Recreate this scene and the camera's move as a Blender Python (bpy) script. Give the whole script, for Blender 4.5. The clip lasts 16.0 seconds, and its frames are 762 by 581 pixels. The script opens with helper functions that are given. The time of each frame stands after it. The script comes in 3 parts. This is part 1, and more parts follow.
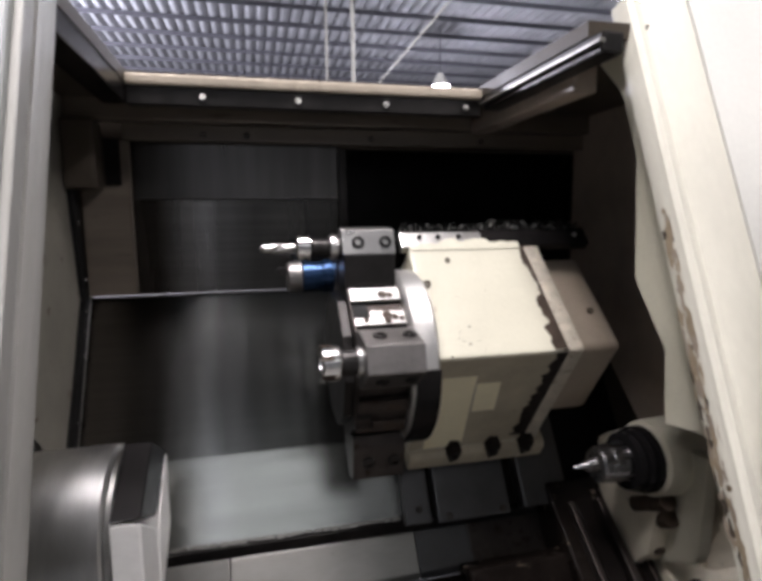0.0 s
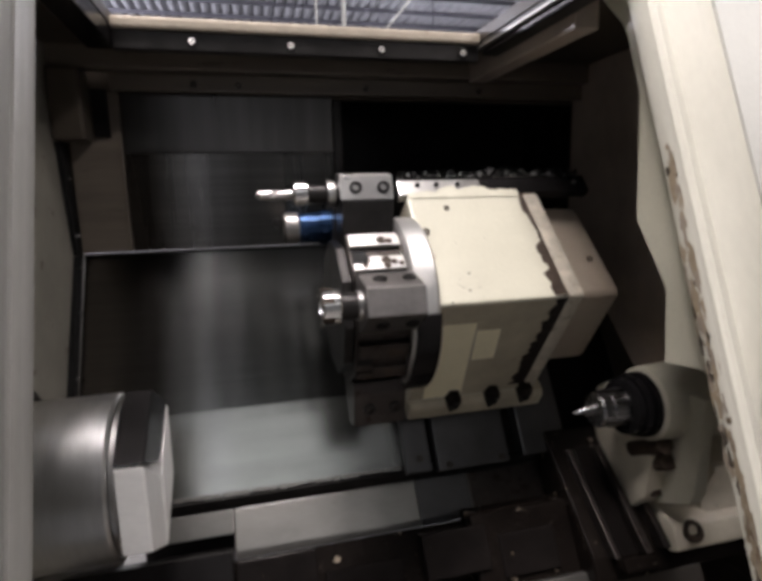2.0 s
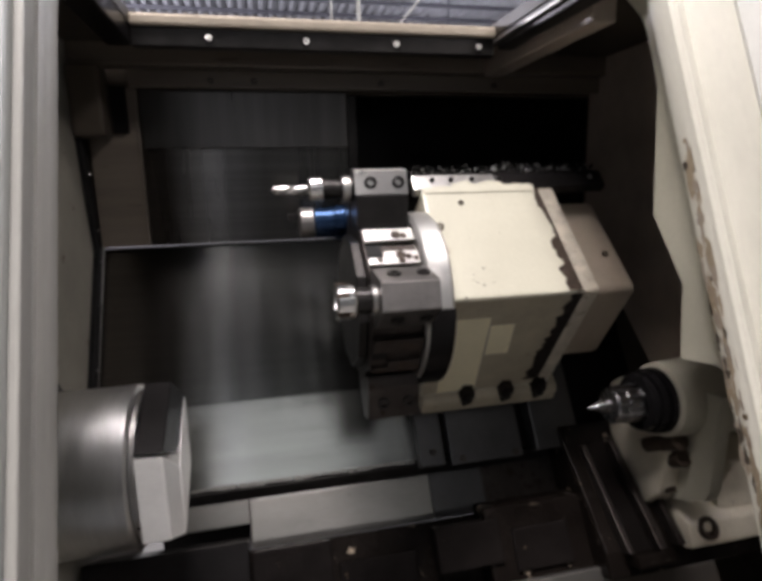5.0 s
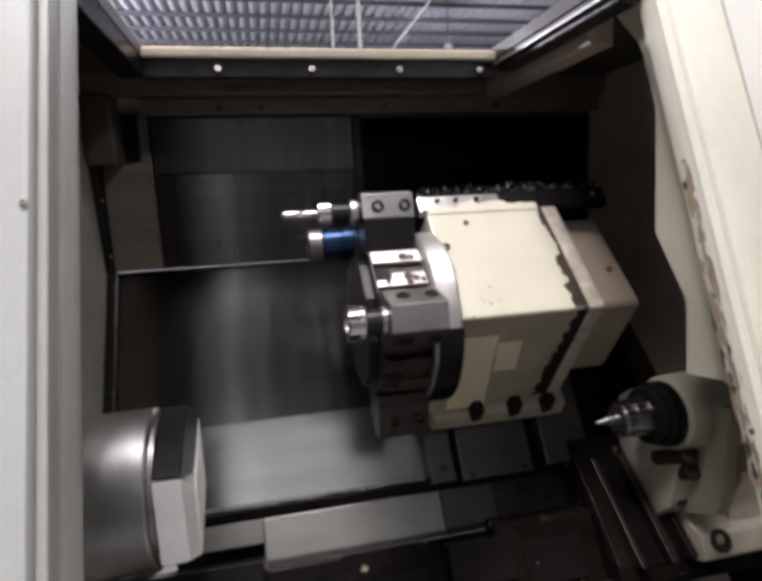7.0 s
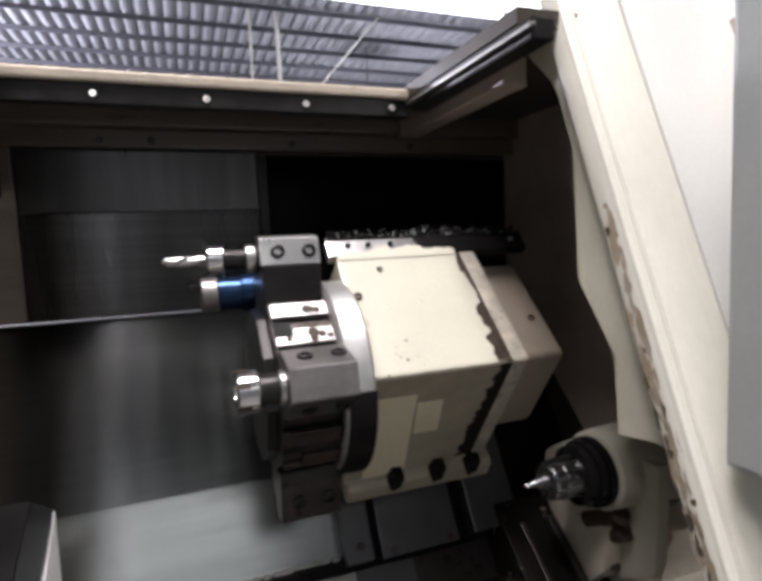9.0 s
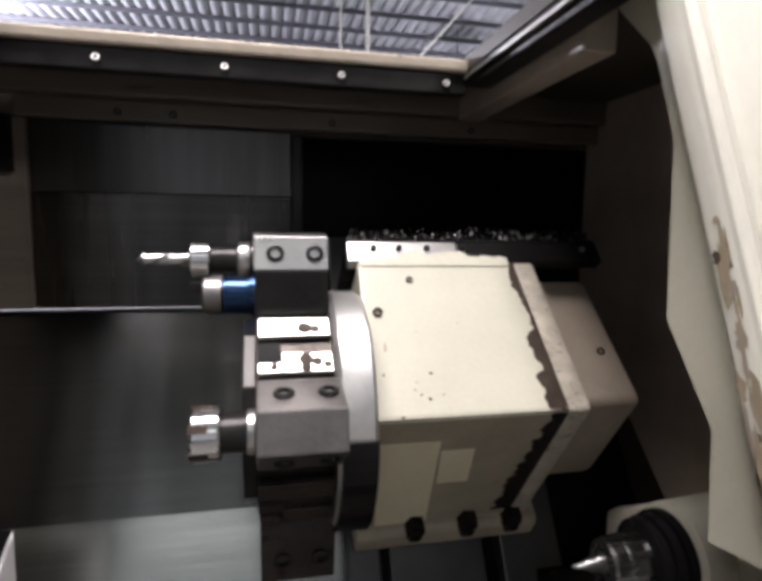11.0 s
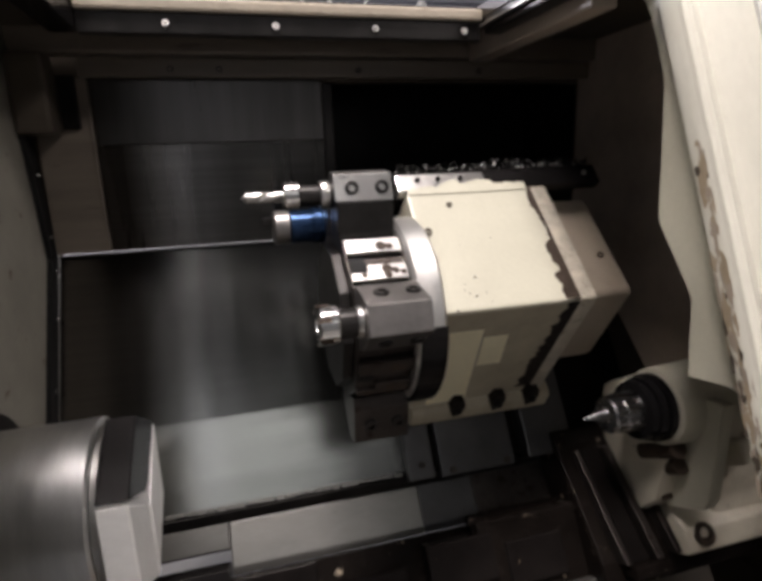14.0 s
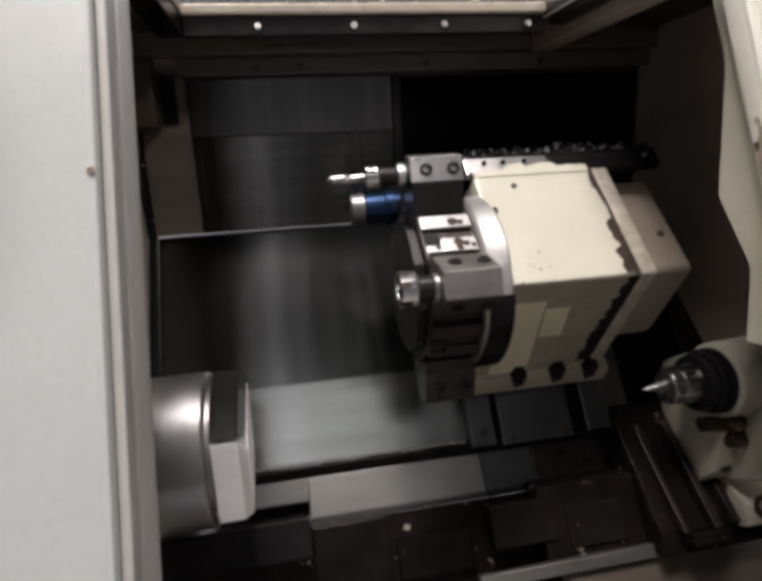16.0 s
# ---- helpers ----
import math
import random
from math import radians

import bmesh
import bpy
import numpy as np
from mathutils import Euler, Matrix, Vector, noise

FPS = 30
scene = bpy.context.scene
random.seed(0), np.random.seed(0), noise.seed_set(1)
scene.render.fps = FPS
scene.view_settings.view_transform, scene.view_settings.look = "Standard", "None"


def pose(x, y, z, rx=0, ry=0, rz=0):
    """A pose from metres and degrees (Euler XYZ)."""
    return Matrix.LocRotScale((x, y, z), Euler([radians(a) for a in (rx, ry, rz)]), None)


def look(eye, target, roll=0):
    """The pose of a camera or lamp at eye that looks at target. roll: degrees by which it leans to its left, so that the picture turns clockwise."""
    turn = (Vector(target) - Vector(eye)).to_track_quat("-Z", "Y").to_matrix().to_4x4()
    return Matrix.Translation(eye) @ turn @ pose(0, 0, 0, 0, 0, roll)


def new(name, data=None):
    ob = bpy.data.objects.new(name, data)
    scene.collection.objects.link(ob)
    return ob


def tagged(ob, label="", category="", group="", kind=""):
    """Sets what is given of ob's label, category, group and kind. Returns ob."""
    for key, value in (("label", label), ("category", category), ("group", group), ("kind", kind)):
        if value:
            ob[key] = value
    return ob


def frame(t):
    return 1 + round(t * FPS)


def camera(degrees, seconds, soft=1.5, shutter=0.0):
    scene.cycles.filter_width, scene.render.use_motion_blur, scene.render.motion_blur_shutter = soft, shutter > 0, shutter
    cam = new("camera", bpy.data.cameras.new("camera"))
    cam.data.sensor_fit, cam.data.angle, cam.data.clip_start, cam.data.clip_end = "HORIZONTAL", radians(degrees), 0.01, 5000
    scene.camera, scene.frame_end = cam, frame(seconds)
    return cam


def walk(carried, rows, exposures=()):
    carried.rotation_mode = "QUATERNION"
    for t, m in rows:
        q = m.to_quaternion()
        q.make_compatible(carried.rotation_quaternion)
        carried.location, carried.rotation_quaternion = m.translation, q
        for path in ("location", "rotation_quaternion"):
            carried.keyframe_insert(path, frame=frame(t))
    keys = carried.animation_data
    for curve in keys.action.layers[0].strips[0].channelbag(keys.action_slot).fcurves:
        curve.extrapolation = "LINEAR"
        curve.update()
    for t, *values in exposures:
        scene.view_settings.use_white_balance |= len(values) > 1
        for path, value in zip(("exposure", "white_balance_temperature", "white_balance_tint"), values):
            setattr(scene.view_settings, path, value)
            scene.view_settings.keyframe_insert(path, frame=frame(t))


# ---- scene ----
cam = camera(71.0, 16.0, soft=4.3)
PATH = [
    (0, (-0.316, 0.018, 1.541), (0.144, 1.949, 1.295), -0.7),
    (0.5, (-0.321, 0.024, 1.516), (0.158, 1.94, 1.203), -0.7),
    (1, (-0.327, 0.026, 1.504), (0.154, 1.936, 1.158), -0.5),
    (1.5, (-0.327, 0.021, 1.495), (0.157, 1.93, 1.148), -0.8),
    (2, (-0.324, 0.023, 1.495), (0.15, 1.934, 1.145), -1.4),
    (2.5, (-0.322, 0.025, 1.495), (0.145, 1.937, 1.144), -1.6),
    (3, (-0.322, 0.025, 1.493), (0.142, 1.938, 1.139), -1.6),
    (3.5, (-0.328, 0.024, 1.499), (0.125, 1.933, 1.111), -1.7),
    (4, (-0.326, 0.021, 1.496), (0.108, 1.937, 1.12), -1.1),
    (6.5, (-0.33, 0.008, 1.505), (0.07, 1.933, 1.141), -2.4),
    (7, (-0.335, 0.002, 1.516), (0.071, 1.934, 1.191), -2.7),
    (7.5, (-0.325, -0.001, 1.519), (0.081, 1.938, 1.242), -2.5),
    (8, (-0.283, -0.009, 1.526), (0.067, 1.946, 1.289), -1.9),
    (8.5, (-0.266, 0.035, 1.53), (0.182, 1.974, 1.332), -1.6),
    (9, (-0.275, 0.108, 1.519), (0.413, 1.977, 1.336), -2.4),
    (9.5, (-0.269, 0.156, 1.524), (0.365, 2.044, 1.342), -0.5),
    (12, (-0.087, 0.285, 1.546), (0.218, 2.246, 1.299), -0.1),
    (12.5, (-0.105, 0.267, 1.534), (0.175, 2.231, 1.274), 0.2),
    (13, (-0.127, 0.252, 1.526), (0.288, 2.181, 1.199), 0.3),
    (13.5, (-0.237, 0.201, 1.507), (0.387, 2.059, 1.107), -2.9),
    (14, (-0.317, 0.107, 1.544), (0.182, 1.988, 1.086), -2.2),
    (14.5, (-0.344, -0.003, 1.556), (0.08, 1.885, 1.052), -0.9),
    (15, (-0.347, -0.021, 1.56), (0.035, 1.885, 1.091), -2.3),
    (15.5, (-0.368, 0.005, 1.552), (-0.003, 1.918, 1.097), -2.2),
    (16, (-0.382, 0.022, 1.523), (-0.06, 1.942, 1.063), -3.1),
]
walk(cam, [(t, look(eye, target, roll)) for t, eye, target, roll in PATH],
     exposures=[(0, -0.05, 6300, 19), (1, -0.2, 6400, 19), (3.5, -0.22, 6500, 19), (7, -0.15, 6350, 19), (9, -0.03, 6250, 19), (12.5, -0.2, 6550, 19), (13.5, -0.2, 6650, 19), (16, -0.28, 6480, 19)])

# ---------------------------------------------------------------- world and large lights
world = bpy.data.worlds.new("hall_daylight")
scene.world = world
world.use_nodes = True
wn = world.node_tree
sky = wn.nodes.new("ShaderNodeTexSky")
sky.sky_type = "NISHITA"
sky.sun_disc = False
sky.sun_elevation, sky.sun_rotation = radians(40), radians(200)
wn.links.new(sky.outputs[0], wn.nodes["Background"].inputs[0])
wn.nodes["Background"].inputs[1].default_value = 0.05


def area_lamp(name, x, y, z, sx, sy, watts, target, colour=(1.0, 0.97, 0.92)):
    lamp = bpy.data.lights.new(name, "AREA")
    lamp.shape, lamp.size, lamp.size_y, lamp.energy, lamp.color = "RECTANGLE", sx, sy, watts, colour
    ob = new(name, lamp)
    ob.matrix_world = look((x, y, z), target)
    return ob


area_lamp("overhead_light", -0.25, 0.1, 5.7, 1.0, 1.0, 300, (0.1, 0.9, 1.3))
# three unseen lamps added to fill in the sides and the hall
area_lamp("overhead_light", -1.5, -0.5, 5.7, 1.0, 1.0, 170, (0.1, 0.9, 1.3))
area_lamp("overhead_light", 2.6, -0.6, 5.8, 1.0, 1.0, 60, (0.0, 0.9, 1.3))
area_lamp("overhead_light", 4.2, -5.0, 5.9, 1.2, 1.2, 200, (3.0, -3.0, 0))
# unseen fill light added in front of the machine; no door stands there
area_lamp("front_fill_light", -2.5, -9.6, 2.4, 4.0, 4.0, 17, (-0.5, 0.0, 1.4), (0.9, 0.96, 1.0))


def bulb(x, y, z, watts):
    lamp = bpy.data.lights.new("roof_point_light", "POINT")
    lamp.energy, lamp.shadow_soft_size, lamp.color = watts, 0.25, (0.93, 0.94, 1.0)
    new("roof_point_light", lamp).location = (x, y, z)


bulb(4.7, 14.0, 4.75, 240)
# unseen second bulb, added to brighten the left of the roof
bulb(-7.0, 13.0, 4.75, 3000)

# ---------------------------------------------------------------- materials


def mat(name, base, rough=0.5, metal=0.0, var=0.12, scale=6.0, bump=0.05, stain=None, stain_at=0.62, fine=120.0, stretch=(1, 1, 1), coat=0.0):
    """A painted, cast or bare surface: colour varied at two scales, stains of their own shape, fine relief."""
    m = bpy.data.materials.new(name)
    m.use_nodes = True
    nt = m.node_tree
    b = nt.nodes["Principled BSDF"]
    b.inputs["Metallic"].default_value = metal
    b.inputs["Coat Weight"].default_value = coat
    # dark bases get weaker specular, which deepens their black
    b.inputs["Specular IOR Level"].default_value = 0.06 if max(base) < 0.01 else 0.1 if max(base) < 0.03 else 0.18 if max(base) < 0.08 else 0.5
    tc = nt.nodes.new("ShaderNodeTexCoord")
    mp = nt.nodes.new("ShaderNodeMapping")
    mp.inputs["Scale"].default_value = stretch
    nt.links.new(tc.outputs["Object"], mp.inputs[0])
    n1 = nt.nodes.new("ShaderNodeTexNoise")
    n1.inputs["Scale"].default_value, n1.inputs["Detail"].default_value, n1.inputs["Roughness"].default_value = scale, 6, 0.62
    n2 = nt.nodes.new("ShaderNodeTexNoise")
    n2.inputs["Scale"].default_value, n2.inputs["Detail"].default_value = fine, 3
    for n in (n1, n2):
        nt.links.new(mp.outputs[0], n.inputs["Vector"])
    ramp = nt.nodes.new("ShaderNodeValToRGB")
    lo = [c * (1 - var) for c in base]
    hi = [min(1, c * (1 + var)) for c in base]
    ramp.color_ramp.elements[0].position, ramp.color_ramp.elements[0].color = 0.3, (*lo, 1)
    ramp.color_ramp.elements[1].position, ramp.color_ramp.elements[1].color = 0.7, (*hi, 1)
    nt.links.new(n1.outputs[0], ramp.inputs[0])
    col = ramp.outputs[0]
    mix = nt.nodes.new("ShaderNodeMix")
    mix.data_type, mix.blend_type = "RGBA", "MULTIPLY"
    mix.inputs[0].default_value = 0.12
    nt.links.new(col, mix.inputs[6])
    nt.links.new(n2.outputs[0], mix.inputs[7])
    col = mix.outputs[2]
    if stain:
        n3 = nt.nodes.new("ShaderNodeTexNoise")
        n3.inputs["Scale"].default_value, n3.inputs["Detail"].default_value, n3.inputs["Roughness"].default_value = scale * 2.3, 8, 0.7
        nt.links.new(mp.outputs[0], n3.inputs["Vector"])
        r3 = nt.nodes.new("ShaderNodeValToRGB")
        r3.color_ramp.elements[0].position, r3.color_ramp.elements[1].position = stain_at, stain_at + 0.06
        nt.links.new(n3.outputs[0], r3.inputs[0])
        mx = nt.nodes.new("ShaderNodeMix")
        mx.data_type = "RGBA"
        nt.links.new(r3.outputs[0], mx.inputs[0])
        nt.links.new(col, mx.inputs[6])
        mx.inputs[7].default_value = (*stain, 1)
        col = mx.outputs[2]
    nt.links.new(col, b.inputs["Base Color"])
    rr = nt.nodes.new("ShaderNodeMapRange")
    rr.inputs["To Min"].default_value, rr.inputs["To Max"].default_value = max(0.02, rough - min(0.12, 0.3 * rough)), min(1, rough + min(0.12, 0.3 * rough))
    nt.links.new(n1.outputs[0], rr.inputs[0])
    nt.links.new(rr.outputs[0], b.inputs["Roughness"])
    bp = nt.nodes.new("ShaderNodeBump")
    bp.inputs["Strength"].default_value, bp.inputs["Distance"].default_value = bump, 0.01
    nt.links.new(n2.outputs[0], bp.inputs["Height"])
    nt.links.new(bp.outputs[0], b.inputs["Normal"])
    return m


def glow(name, colour, strength):
    m = bpy.data.materials.new(name)
    m.use_nodes = True
    b = m.node_tree.nodes["Principled BSDF"]
    b.inputs["Base Color"].default_value = (*colour, 1)
    b.inputs["Emission Color"].default_value = (*colour, 1)
    b.inputs["Emission Strength"].default_value = strength
    return m


JAMBWHITE = mat("pale_jamb_enamel", (0.62, 0.605, 0.52), 0.4, 0, 0.06, 7, 0.04, (0.34, 0.27, 0.18), 0.7, 120, (1, 1, 0.4))
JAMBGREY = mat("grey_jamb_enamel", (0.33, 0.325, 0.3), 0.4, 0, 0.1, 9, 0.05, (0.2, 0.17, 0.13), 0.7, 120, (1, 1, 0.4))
CREAM = mat("cream_enamel", (0.54, 0.52, 0.42), 0.38, 0, 0.06, 7, 0.04, (0.2, 0.14, 0.09), 0.74)
CREAM_CHIP = mat("chipped_cream_casting", (0.62, 0.57, 0.46), 0.42, 0, 0.16, 10, 0.15, (0.07, 0.05, 0.035), 0.64)
JAMBGRIME = mat("oil_streaked_enamel", (0.36, 0.29, 0.2), 0.5, 0, 0.3, 16, 0.1, (0.12, 0.08, 0.045), 0.52, 120, (1, 1, 0.35))
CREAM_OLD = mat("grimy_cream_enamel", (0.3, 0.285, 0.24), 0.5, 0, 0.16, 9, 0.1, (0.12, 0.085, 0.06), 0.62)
TAN = mat("tan_enamel", (0.37, 0.31, 0.245), 0.45, 0, 0.1, 9, 0.06, (0.1, 0.07, 0.05), 0.72)
# front panel lighter than the door: its stronger light is put into colour
LITPANEL = mat("lit_front_panel_enamel", (0.66, 0.66, 0.62), 0.35, 0, 0.04, 4, 0.02, (0.5, 0.47, 0.4), 0.76)
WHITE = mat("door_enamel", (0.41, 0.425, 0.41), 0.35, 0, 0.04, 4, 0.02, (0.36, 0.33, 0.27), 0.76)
GRIME = mat("oily_grime", (0.055, 0.04, 0.03), 0.55, 0, 0.4, 30, 0.3)
BROWN = mat("oil_browned_paint", (0.075, 0.062, 0.048), 0.42, 0, 0.25, 6, 0.08, (0.05, 0.04, 0.03), 0.6)
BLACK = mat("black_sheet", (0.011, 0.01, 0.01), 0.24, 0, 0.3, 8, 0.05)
RUBBER = mat("black_rubber", (0.015, 0.015, 0.015), 0.6, 0, 0.3, 20, 0.1)
COVER_DARK = mat("dull_steel_cover", (0.115, 0.11, 0.106), 0.3, 1.0, 0.22, 3, 0.01, None, 0.6, 40, (8, 1, 0.4))
PANEL = mat("browned_end_panel", (0.082, 0.066, 0.052), 0.45, 0, 0.2, 5, 0.05)
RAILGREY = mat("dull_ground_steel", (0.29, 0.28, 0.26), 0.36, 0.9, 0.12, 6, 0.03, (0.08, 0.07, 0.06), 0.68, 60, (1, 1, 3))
STEEL = mat("machined_steel", (0.58, 0.57, 0.55), 0.3, 1.0, 0.1, 14, 0.03)
CHROME = mat("ground_steel", (0.75, 0.74, 0.72), 0.16, 1.0, 0.06, 20, 0.01)
BLOCK = mat("phosphated_steel", (0.27, 0.255, 0.245), 0.4, 0.9, 0.18, 18, 0.06, (0.09, 0.07, 0.055), 0.66)
DARKSTEEL = mat("blackened_steel", (0.032, 0.03, 0.029), 0.34, 0.6, 0.25, 18, 0.06)
BLUE = mat("blue_anodised", (0.022, 0.05, 0.115), 0.25, 0.8, 0.12, 18, 0.03)
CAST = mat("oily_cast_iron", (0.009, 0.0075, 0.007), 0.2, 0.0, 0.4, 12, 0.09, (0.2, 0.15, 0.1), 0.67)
CONCRETE = mat("concrete_floor", (0.2, 0.195, 0.185), 0.6, 0, 0.2, 0.8, 0.1, (0.2, 0.19, 0.18), 0.62, 30)
SHEET = mat("roof_sheet", (0.42, 0.43, 0.46), 0.55, 0, 0.25, 1.2, 0.05, None, 0.6, 20)
HALLWALL = mat("hall_wall_paint", (0.3, 0.31, 0.31), 0.7, 0, 0.1, 0.6, 0.03)
GIRDER = mat("painted_girder", (0.12, 0.12, 0.14), 0.6, 0, 0.15, 3, 0.05)
PIPE = mat("pale_conduit", (0.6, 0.58, 0.52), 0.45, 0, 0.08, 5, 0.02)
ALU = mat("lip_aluminium", (0.46, 0.4, 0.32), 0.35, 0.3, 0.15, 14, 0.08, (0.2, 0.15, 0.1), 0.66)
CENTRE = mat("dark_hardened_steel", (0.28, 0.275, 0.275), 0.27, 1.0, 0.2, 24, 0.02, None, 0.6, 120, (1, 4, 4))
BLACKRING = mat("black_oxide_rings", (0.02, 0.019, 0.02), 0.2, 0.5, 0.3, 20, 0.04)
JAWPALE = mat("jaw_reflection_pale", (0.86, 0.855, 0.83), 0.42, 0.15, 0.06, 12, 0.02, (0.6, 0.58, 0.54), 0.7, 90, (1, 1, 4))
SLIDEPLATE = mat("oiled_and_shaded_plate", (0.095, 0.094, 0.095), 0.42, 0.8, 0.2, 7, 0.03, (0.05, 0.045, 0.04), 0.66)
BEAMPAINT = mat("oil_yellowed_beam_paint", (0.15, 0.125, 0.1), 0.4, 0, 0.25, 5, 0.06, (0.07, 0.055, 0.04), 0.62, 120, (0.4, 1, 3))


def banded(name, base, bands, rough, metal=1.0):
    """Sheet steel, reflections painted as upright bands along x, with fine crosswise rub marks."""
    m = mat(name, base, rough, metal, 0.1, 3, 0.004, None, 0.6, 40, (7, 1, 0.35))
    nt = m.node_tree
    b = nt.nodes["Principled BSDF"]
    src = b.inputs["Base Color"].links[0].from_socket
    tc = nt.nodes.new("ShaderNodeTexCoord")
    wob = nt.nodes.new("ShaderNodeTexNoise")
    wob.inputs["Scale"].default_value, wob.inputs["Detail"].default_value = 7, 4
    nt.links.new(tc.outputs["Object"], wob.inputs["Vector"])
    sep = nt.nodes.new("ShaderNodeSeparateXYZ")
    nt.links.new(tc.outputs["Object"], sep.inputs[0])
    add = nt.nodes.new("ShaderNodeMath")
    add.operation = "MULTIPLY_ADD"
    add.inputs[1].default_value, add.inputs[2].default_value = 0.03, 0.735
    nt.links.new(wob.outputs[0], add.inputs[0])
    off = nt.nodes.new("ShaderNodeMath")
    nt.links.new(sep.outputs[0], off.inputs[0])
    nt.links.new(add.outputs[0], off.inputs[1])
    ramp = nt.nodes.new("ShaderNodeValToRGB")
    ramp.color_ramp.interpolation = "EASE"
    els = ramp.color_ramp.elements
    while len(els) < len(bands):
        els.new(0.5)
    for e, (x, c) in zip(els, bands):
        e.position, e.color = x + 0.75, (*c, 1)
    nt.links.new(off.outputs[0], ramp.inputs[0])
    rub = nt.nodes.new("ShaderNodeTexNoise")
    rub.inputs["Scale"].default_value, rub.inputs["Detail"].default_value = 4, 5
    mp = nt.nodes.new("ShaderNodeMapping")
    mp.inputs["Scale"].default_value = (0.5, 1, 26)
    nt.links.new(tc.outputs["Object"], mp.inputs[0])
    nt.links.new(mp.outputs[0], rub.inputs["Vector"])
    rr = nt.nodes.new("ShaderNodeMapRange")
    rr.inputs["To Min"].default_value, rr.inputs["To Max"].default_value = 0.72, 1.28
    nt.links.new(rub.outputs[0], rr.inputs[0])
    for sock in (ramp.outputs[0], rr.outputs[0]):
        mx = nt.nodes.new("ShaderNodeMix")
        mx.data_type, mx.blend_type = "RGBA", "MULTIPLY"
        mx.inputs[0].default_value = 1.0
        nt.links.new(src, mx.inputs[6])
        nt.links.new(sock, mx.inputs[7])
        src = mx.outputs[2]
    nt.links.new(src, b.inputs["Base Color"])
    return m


# reflected light and dark along x, painted into the sheet colour
SHEENBANDS = ((-0.7, (0.36, 0.31, 0.27)), (-0.55, (0.3, 0.27, 0.25)), (-0.485, (0.85, 0.84, 0.83)), (-0.43, (1, 1, 1)), (-0.385, (0.5, 0.5, 0.5)), (-0.3, (0.3, 0.3, 0.29)), (-0.2, (0.36, 0.36, 0.35)), (-0.05, (0.28, 0.28, 0.27)))
LOWSHEENBANDS = ((-0.7, (0.6, 0.57, 0.54)), (-0.55, (0.72, 0.72, 0.7)), (-0.48, (1, 1, 1)), (-0.42, (1, 1, 1)), (-0.36, (0.85, 0.86, 0.84)), (-0.2, (0.8, 0.81, 0.79)), (-0.08, (0.5, 0.5, 0.49)))
WAYSHEET = banded("reflection_banded_way_cover", (0.205, 0.21, 0.206), SHEENBANDS, 0.23)
WAYLOW = banded("reflection_banded_low_cover", (0.43, 0.44, 0.425), LOWSHEENBANDS, 0.24)
BACKSHEET = banded("reflection_banded_back_sheet", (0.24, 0.233, 0.226), SHEENBANDS, 0.28)

RIDGE = mat("worn_chipped_ridge_paint", (0.5, 0.455, 0.37), 0.42, 0, 0.3, 26, 0.35, (0.17, 0.135, 0.1), 0.58)
DARKCHIP = mat("oil_soaked_bare_casting", (0.018, 0.014, 0.012), 0.5, 0, 0.5, 40, 0.4, (0.2, 0.17, 0.12), 0.68)
LAMP = glow("lamp_lens", (1.0, 0.96, 1.0), 60)
SKYLIGHT = glow("translucent_roof_sheet", (0.92, 0.96, 1.0), 5)
REFLECTGLOW = glow("reflection_glow_sheet", (0.93, 0.97, 0.95), 1.3)
WALLBROWN = mat("oil_stained_wall", (0.42, 0.35, 0.29), 0.4, 0, 0.3, 4, 0.06, (0.16, 0.13, 0.1), 0.68)
OILSHADE = mat("oily_shaded_steel", (0.058, 0.05, 0.046), 0.4, 0.8, 0.35, 18, 0.1, (0.03, 0.022, 0.018), 0.56)
CHUCKSTEEL = mat("ground_chuck_steel", (0.8, 0.8, 0.79), 0.33, 1.0, 0.08, 10, 0.006, None, 0.6, 120, (6, 1, 1))
WORN = mat("bright_worn_steel", (0.82, 0.81, 0.78), 0.36, 0.9, 0.12, 14, 0.03)
FACEDARK = mat("dirty_shaded_cream", (0.4, 0.355, 0.265), 0.42, 0, 0.16, 12, 0.06, (0.2, 0.15, 0.1), 0.63)
PLATE = mat("pale_plate_enamel", (0.86, 0.79, 0.56), 0.4, 0, 0.05, 10, 0.03)
CHIPPED = mat("oily_chipped_casting", (0.009, 0.007, 0.006), 0.26, 0.0, 0.4, 9, 0.25, (0.4, 0.33, 0.25), 0.63)

# ---------------------------------------------------------------- mesh helpers


def part(name, bm, material, parent=None, label="", m=None, smooth=0):
    me = bpy.data.meshes.new(name)
    bm.normal_update()
    bm.to_mesh(me)
    bm.free()
    me.materials.append(material)
    if smooth:
        me.shade_smooth()
        me.set_sharp_from_angle(angle=radians(smooth))
    ob = new(name, me)
    if parent:
        ob.parent = parent
    if m is not None:
        ob.matrix_basis = m
    if label:
        ob["label"] = label
    return ob


def thing(name, m, label, category, group="", kind=""):
    return tagged(new(name), label, category, group, kind) if m is None else _placed(name, m, label, category, group, kind)


def _placed(name, m, label, category, group, kind):
    ob = new(name)
    ob.matrix_basis = m
    ob.empty_display_size = 0.05
    return tagged(ob, label, category, group, kind)


